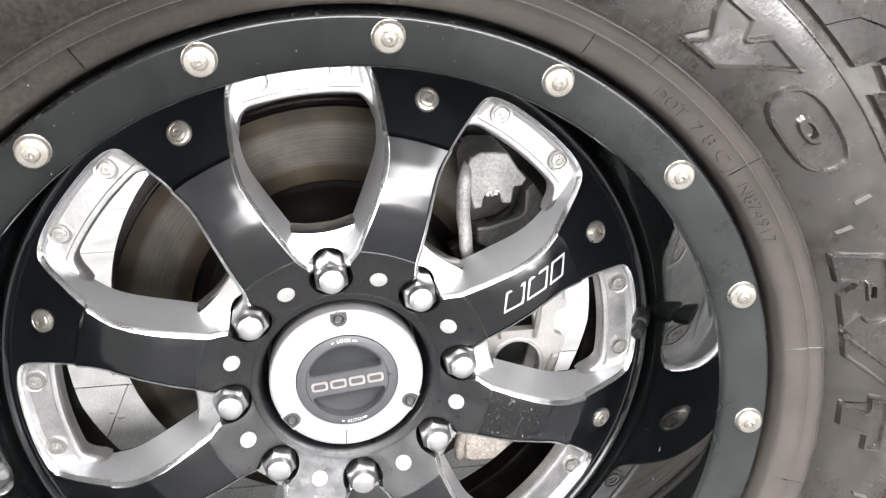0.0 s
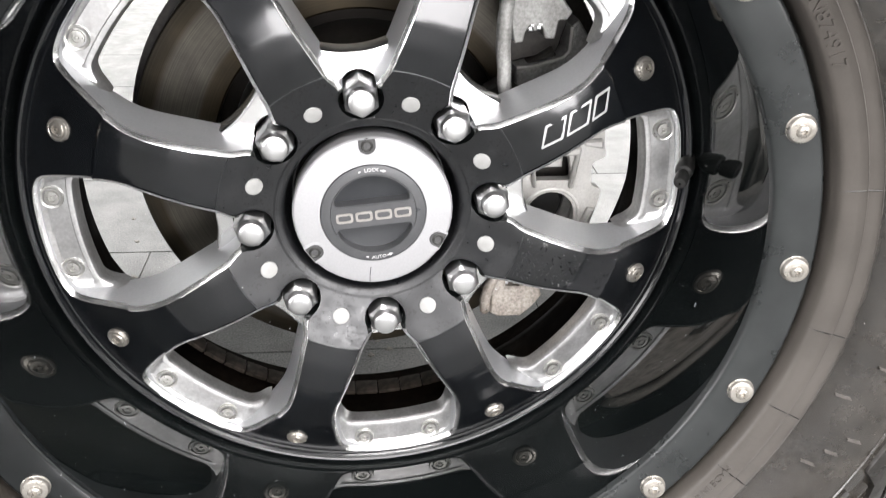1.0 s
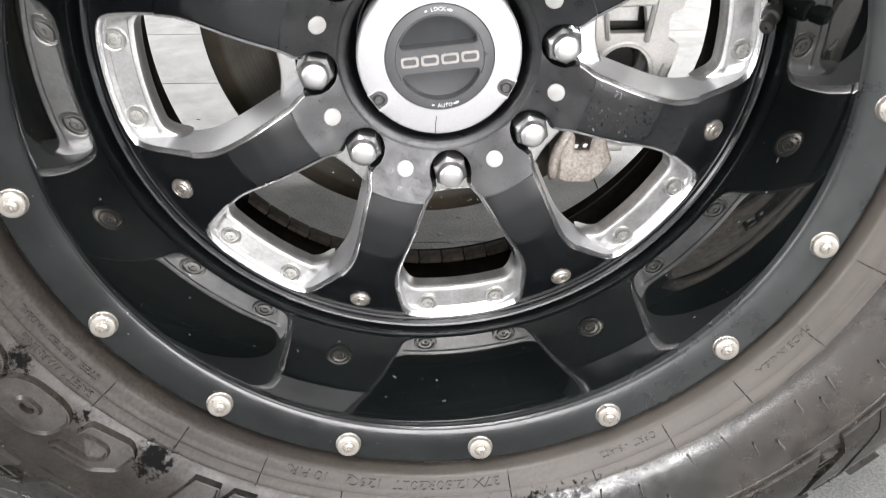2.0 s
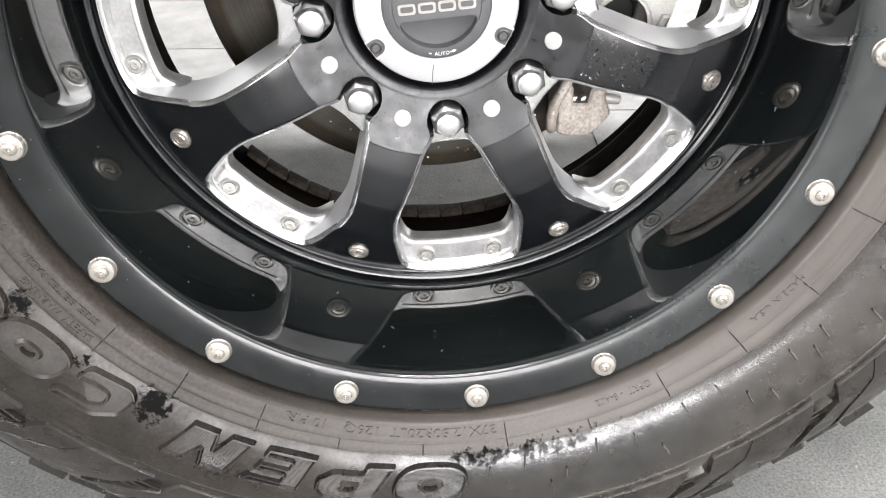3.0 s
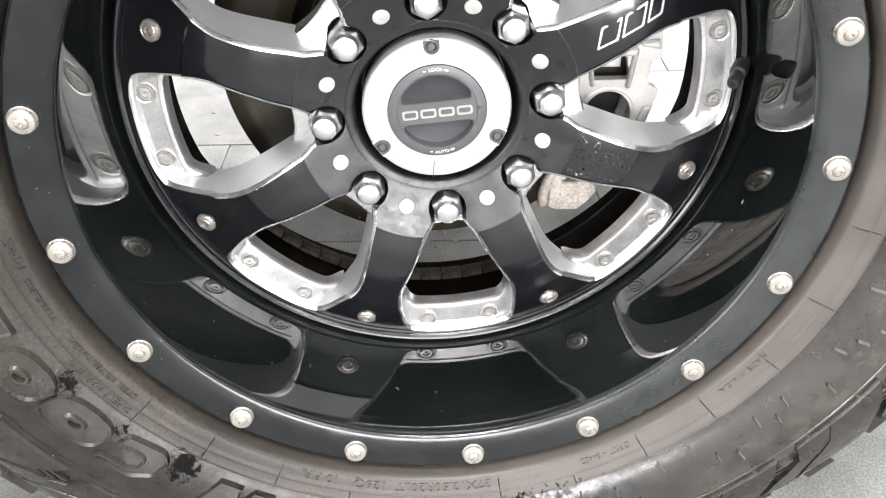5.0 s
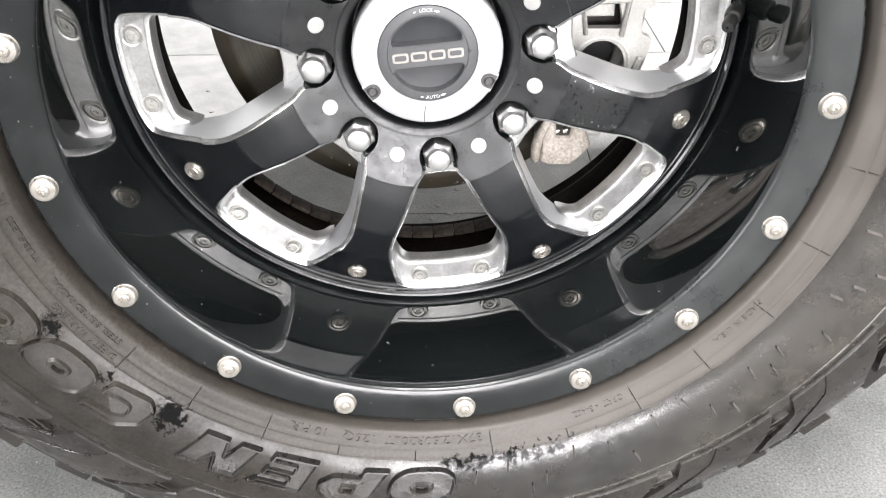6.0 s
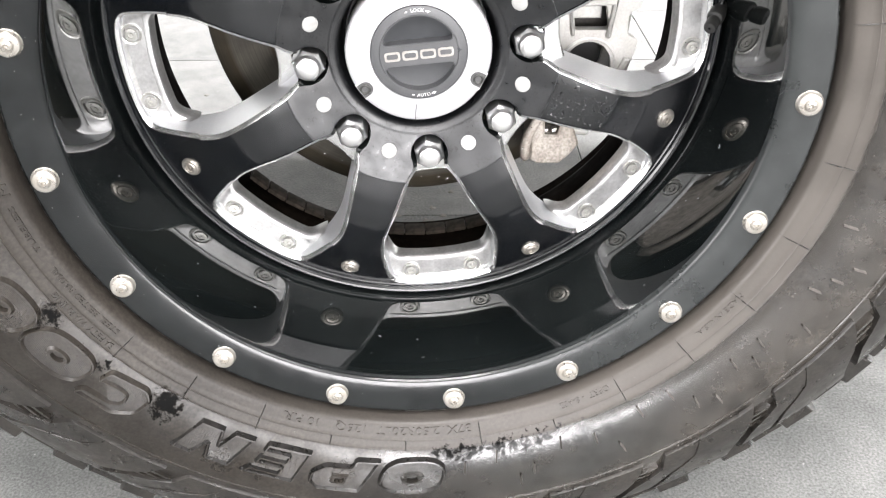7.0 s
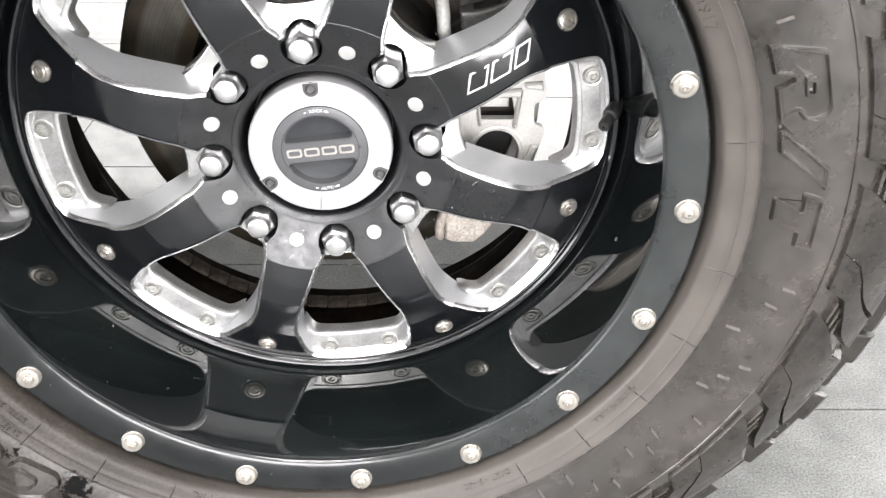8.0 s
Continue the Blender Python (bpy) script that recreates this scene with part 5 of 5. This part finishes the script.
def ring_slab(r0, r1, a0, a1, y0, y1, bevel=0.003, steps=14):
    pts = [(r1, a0 + (a1 - a0) * k / steps) for k in range(steps + 1)] + [(r0, a1 - (a1 - a0) * k / steps) for k in range(steps + 1)]
    return polar_slab(pts, y0, y1, bevel)


def polar_xz(points):
    return [(P(r, a).x, P(r, a).z) for r, a in points]


web = rounded(polar_xz([(0.120, -33), (0.150, -34), (0.186, -31), (0.1885, -24), (0.187, -16), (0.188, -9), (0.189, -5.0), (0.179, -4.2), (0.178, 2.2), (0.189, 3.2), (0.189, 14), (0.184, 24), (0.150, 25), (0.118, 24),
                        (0.113, 5), (0.113, -14)]), 0.004, 3)
mid_x, mid_z = P(0.1518, -14.8).x, P(0.1518, -14.8).z
round_hole = [(mid_x + 0.0200 * math.cos(2 * math.pi * k / 32), mid_z + 0.0210 * math.sin(2 * math.pi * k / 32)) for k in range(32)]
slot = rounded(polar_xz([(0.1290, -3.2), (0.1630, -2.7), (0.1590, 5.0), (0.1320, 5.2)]), 0.003, 3)
slot_2 = rounded(polar_xz([(0.136, 9.5), (0.166, 8.5), (0.166, 17.0), (0.137, 18.0)]), 0.004, 3)
part("caliper_web", plate_with_holes(web, (round_hole, slot, slot_2), 0.070, 0.079), CAST, caliper, "pale rough cast face with openings", CO, sharp=30)
hole_rim = revolve([(0.0222, 0.001), (0.0226, -0.0006), (0.0236, -0.0010), (0.0250, -0.0006), (0.0256, 0.001)], 40)
part("hole_rim", hole_rim, CAST, caliper, "raised cast rim", Matrix.Translation(CO + Vector((mid_x, 0.0702, mid_z))))
for pts in ([(0.131, -5.5), (0.134, -5.0), (0.134, 22.0), (0.131, 22.0)], [(0.160, -5.0), (0.164, -5.0), (0.169, 7.0), (0.165, 7.0)], [(0.1795, -29.0), (0.1860, -29.0), (0.1860, -10.0), (0.1800, -10.0)],
            [(0.1700, 7.5), (0.1860, 6.0), (0.1860, 8.5), (0.1700, 9.0)], [(0.1160, -16.0), (0.1200, -31.0), (0.1250, -31.0), (0.1210, -16.0)], [(0.134, 5.6), (0.168, 5.0), (0.168, 7.4), (0.134, 8.2)]):
    part("cast_rib", prism(rounded(polar_xz(pts), 0.0015, 3), 0.0655, 0.0705, 0.0016), CAST, caliper, "", CO)
part("pocket_floor", polar_slab([(0.1290, -1.0), (0.1580, -0.9), (0.1590, 7.0), (0.1290, 7.0)], 0.0845, 0.090, 0.001), CAST, caliper, "pale cast floor of a pocket", CO)
part("caliper_bridge", ring_slab(0.168, 0.186, -30, 26, 0.088, 0.170, 0.005), CAST, caliper, "pale rough cast bridge", CO)
part("caliper_piston", revolve([(0.0170, 0.104), (0.0170, 0.098), (0.0150, 0.096), (0.0001, 0.097)], 32), BLACK_PLASTIC, caliper, "dark piston end", Matrix.Translation(CO + Vector((mid_x, 0, mid_z))))
part("brake_pad", ring_slab(0.112, 0.172, -32, 32, 0.098, 0.113, 0.002), CAST_DARK, caliper, "dark brake pad plate", CO)
arm = [P(r, a, y) for r, a, y in ((0.1745, 54.0, 0.068), (0.1715, 54.2, 0.058), (0.1650, 53.4, 0.055), (0.1575, 51.8, 0.055), (0.1430, 47.2, 0.055), (0.1320, 41.4, 0.055), (0.1265, 38.3, 0.055), (0.1225, 34.4, 0.055), (0.1212, 31.8, 0.056), (0.1240, 29.8, 0.060))]
part("bracket_arm", limb(arm, (0.0036, 0.0047, 0.0054, 0.0057, 0.0055, 0.0053, 0.0053, 0.0051, 0.0045, 0.0034)), CAST_GRAIN, caliper, "grey rounded cast bracket arm", CO, sharp=60)
block = rounded(polar_xz([(0.1791, 53.4), (0.1873, 52.1), (0.1999, 47.1), (0.1965, 43.0), (0.1962, 39.5), (0.1895, 38.8), (0.1846, 40.0), (0.1745, 37.0), (0.1689, 38.7), (0.1723, 41.2), (0.1698, 42.4), (0.1678, 41.5), (0.1655, 42.0), (0.1668, 43.8),
                          (0.1608, 43.4), (0.1548, 41.7), (0.1496, 43.0), (0.1527, 45.3), (0.1605, 49.2), (0.1716, 52.8)]), 0.0012, 2)
part("bracket_end", prism(block, 0.072, 0.125, 0.0011), CAST_GRAIN, caliper, "grainy grey cast bracket end with notches", CO)
# dark iron colour stands in for the shade inside the recess
part("bracket_recess", polar_slab([(0.1400, 34.5), (0.1740, 30.0), (0.1930, 35.0), (0.1900, 41.0), (0.1520, 45.0)], 0.106, 0.112, 0.001), CAST_DARK, caliper, "cast recess, its shade put into a dark colour", CO)
rim = [(0.1401, 34.3), (0.1501, 31.9), (0.1642, 30.4), (0.1748, 29.6), (0.1810, 30.2), (0.1843, 31.7), (0.1885, 33.6), (0.1917, 35.0)]
lower = polar_xz([*rim, (0.1987, 35.3), (0.1996, 28.6), (0.1973, 25.3), (0.1840, 22.0), (0.1654, 19.0), (0.1500, 21.5), (0.1334, 29.7)])
part("bracket_lug", prism(lower, 0.089, 0.128, 0.0012), CAST_GRAIN, caliper, "grainy cast lug with a raised rim", CO)
part("cast_rim", limb([P(r, a, 0.0890) for r, a in rim], [0.0017] * len(rim), 10), CAST, caliper, "raised cast rim", CO, sharp=60)
for k in range(6):
    part("cast_mark", box((0.0014, 0.0012, 0.0026), P(0.1727, 28.0 - 0.96 * k, 0.0886), 0.0003), CAST, caliper, "", CO)
block = rounded(polar_xz([(0.1370, -41.0), (0.1444, -45.3), (0.1657, -51.9), (0.1729, -50.9), (0.1868, -46.2), (0.1875, -42.4), (0.1866, -38.2), (0.1727, -35.3), (0.1690, -33.0), (0.1590, -35.8), (0.1650, -39.9), (0.1556, -42.6), (0.1470, -39.0), (0.1400, -38.0)]), 0.0014, 2)
part("bracket_end", prism(block, 0.072, 0.125, 0.0018), CAST_ROUGH, caliper, "grainy brown cast bracket end with a notch", CO)
column = [P(r, a, y) for r, a, y in ((0.1380, -36.5, 0.074), (0.1405, -42.0, 0.071), (0.1440, -46.6, 0.070), (0.1500, -49.8, 0.070), (0.1590, -52.3, 0.071), (0.1640, -52.9, 0.075))]
part("bracket_column", limb(column, (0.0040, 0.0044, 0.0046, 0.0046, 0.0042, 0.0030)), CAST_ROUGH, caliper, "rounded cast column", CO, sharp=60)
for r, deg in ((0.1548, -41.6), (0.1605, -39.8), (0.1652, 42.6), (0.1702, 41.4)):
    part("pad_clip", box((0.0036, 0.006, 0.0030), P(r, deg, 0.078), 0.0008), CHROME, caliper, "small steel pad clip", CO)
    part("pad_clip", box((0.0030, 0.006, 0.0012), P(r, deg, 0.074) + Vector((0, 0, 0.0034)), 0.0003), CHROME, caliper, "small steel pad clip", CO)
part("bracket_pin", limb([P(0.1770, -36.4, 0.083), P(0.1850, -35.2, 0.083), P(0.1890, -34.6, 0.083)], (0.0046, 0.0046, 0.0036)), CAST, caliper, "rounded cast pin", CO, sharp=60)

shield = tagged(new("brake_splash_shield"), "dark sheet-steel splash shield behind the brake disc", "splash shield")
shield.location = (0.0, 0.16, 0.0)
part("shield_rim", ring_slab(0.150, 0.1880, 116.5, 240, 0.152, 0.155, 0.001, 30), CAST_DARK, shield, "dark stamped rim", HUB - Vector(shield.location))
part("shield_plate", ring_slab(0.070, 0.2180, 22, 117, 0.156, 0.159, 0.001, 24), CAST_DARK, shield, "dark stamped plate", HUB - Vector(shield.location))

# ---------- unseen truck body over the wheel, added to block light ---
truck = tagged(new("truck_stand_in"), "unseen dark truck body, added to shade the wheel and floor", "truck")
truck.location = (0, 0.9, 0.0)


def arch_panel():
    """Side panel with a round wheel opening, its sill, and the inner lining of the arch."""
    bm = bmesh.new()
    n = 40
    inner = [P(0.58, 180 * k / n) for k in range(n + 1)]
    for y0, y1 in ((-0.10, -0.14), (-0.07, -0.11)):
        a = [bm.verts.new((p.x, y0, p.z + 0.50)) for p in inner]
        b = [bm.verts.new((p.x, y1, 1.45)) for p in inner]
        for k in range(n):
            bm.faces.new((a[k], a[k + 1], b[k + 1], b[k]))
        for end, far in ((0, 1.05), (n, -2.6)):
            c, d = bm.verts.new((far, y0, 0.50)), bm.verts.new((far, y1, 1.45))
            bm.faces.new((a[end], c, d, b[end]))
    lip = [bm.verts.new((p.x, -0.10, p.z + 0.50)) for p in inner]
    back = [bm.verts.new((p.x * 0.97, 0.30, p.z * 0.97 + 0.50)) for p in inner]
    for k in range(n):
        bm.faces.new((lip[k], lip[k + 1], back[k + 1], back[k]))
    return bm


TB = -Vector(truck.location)
part("side_panel", arch_panel(), BODY, truck, "dark painted side panel with wheel arch", TB)
# slab depth sets where the added body's shade ends on the floor
part("underside", box((3.65, 1.08, 0.12), (-0.775, 0.84, 0.82)), UNDER, truck, "dark flat underside", TB)
part("top_panel", box((3.65, 1.9, 0.05), (-0.775, 0.82, 1.48)), BODY, truck, "", TB)

# ---------- floor tiles ----------
tile_me = shared("tile", tile_shape(), TILE)
PITCH, LONG_PITCH = 0.305, 0.61
ROW_SHIFT = {0: 0.185, 1: -0.357, 2: 0.03, 3: 0.475, 4: 0.12, 5: 0.35, 6: 0.03, -1: 0.03, -2: 0.38, -3: 0.10, -4: 0.45}
for row in range(-4, 7):
    for col in range(-3, 3):
        p = turn @ Vector((ROW_SHIFT[row] + LONG_PITCH * (col + 0.5), 0.150 + PITCH * (row + 0.5), 0))
        link("tile", tile_me, parent=floor, at=Matrix.Translation(p) @ turn)
bm = bmesh.new()
for row in range(-19, 21):
    for col in range(-10, 10):
        if -4 <= row < 7 and -3 <= col < 3:
            continue
        x0, y0 = ROW_SHIFT.get(row, 0.1) + LONG_PITCH * col + 0.001, 0.150 + PITCH * row + 0.001
        vs = [bm.verts.new(turn @ Vector((x, y, 0.0))) for x, y in ((x0, y0), (x0 + 0.608, y0), (x0 + 0.608, y0 + 0.303), (x0, y0 + 0.303))]
        bm.faces.new(vs)
tagged(part("outer_tiles", bm, TILE, floor), "far grey floor tiles", kind="stuff")

# flakes of dirt on the floor behind the wheel
FLAKE = material("dirt_flake", (0.10, 0.095, 0.085), 0.8, second=(0.2, 0.19, 0.17), scale=300)
rng = random.Random(8)
for x, y in ((-0.372, 0.905), (-0.352, 0.815), (-0.335, 0.690), (-0.318, 0.672), (-0.350, 0.660), (0.215, 0.395), (0.062, 0.520), (-0.052, 0.470), (0.02, 0.440), (0.045, 0.452), (0.03, 0.475), (-0.02, 0.455)):
    n = rng.choice((5, 6, 7))
    outline_pts = [(rng.uniform(0.003, 0.007) * math.cos(2 * math.pi * k / n), rng.uniform(0.003, 0.006) * math.sin(2 * math.pi * k / n)) for k in range(n)]
    bm = bmesh.new()
    low = [bm.verts.new((u, v, 0.0)) for u, v in outline_pts]
    top = [bm.verts.new((u * 0.8, v * 0.8, rng.uniform(0.0008, 0.0022))) for u, v in outline_pts]
    for k in range(n):
        bm.faces.new((low[k], low[(k + 1) % n], top[(k + 1) % n], top[k]))
    bm.faces.new(top)
    bm.faces.new(low)
    tagged(part("dirt_flake", bm, FLAKE, None, at=Vector((x, y, 0.0))), "small crumb of dried dirt on the tiled floor", "dirt", group="dirt flakes on the floor")
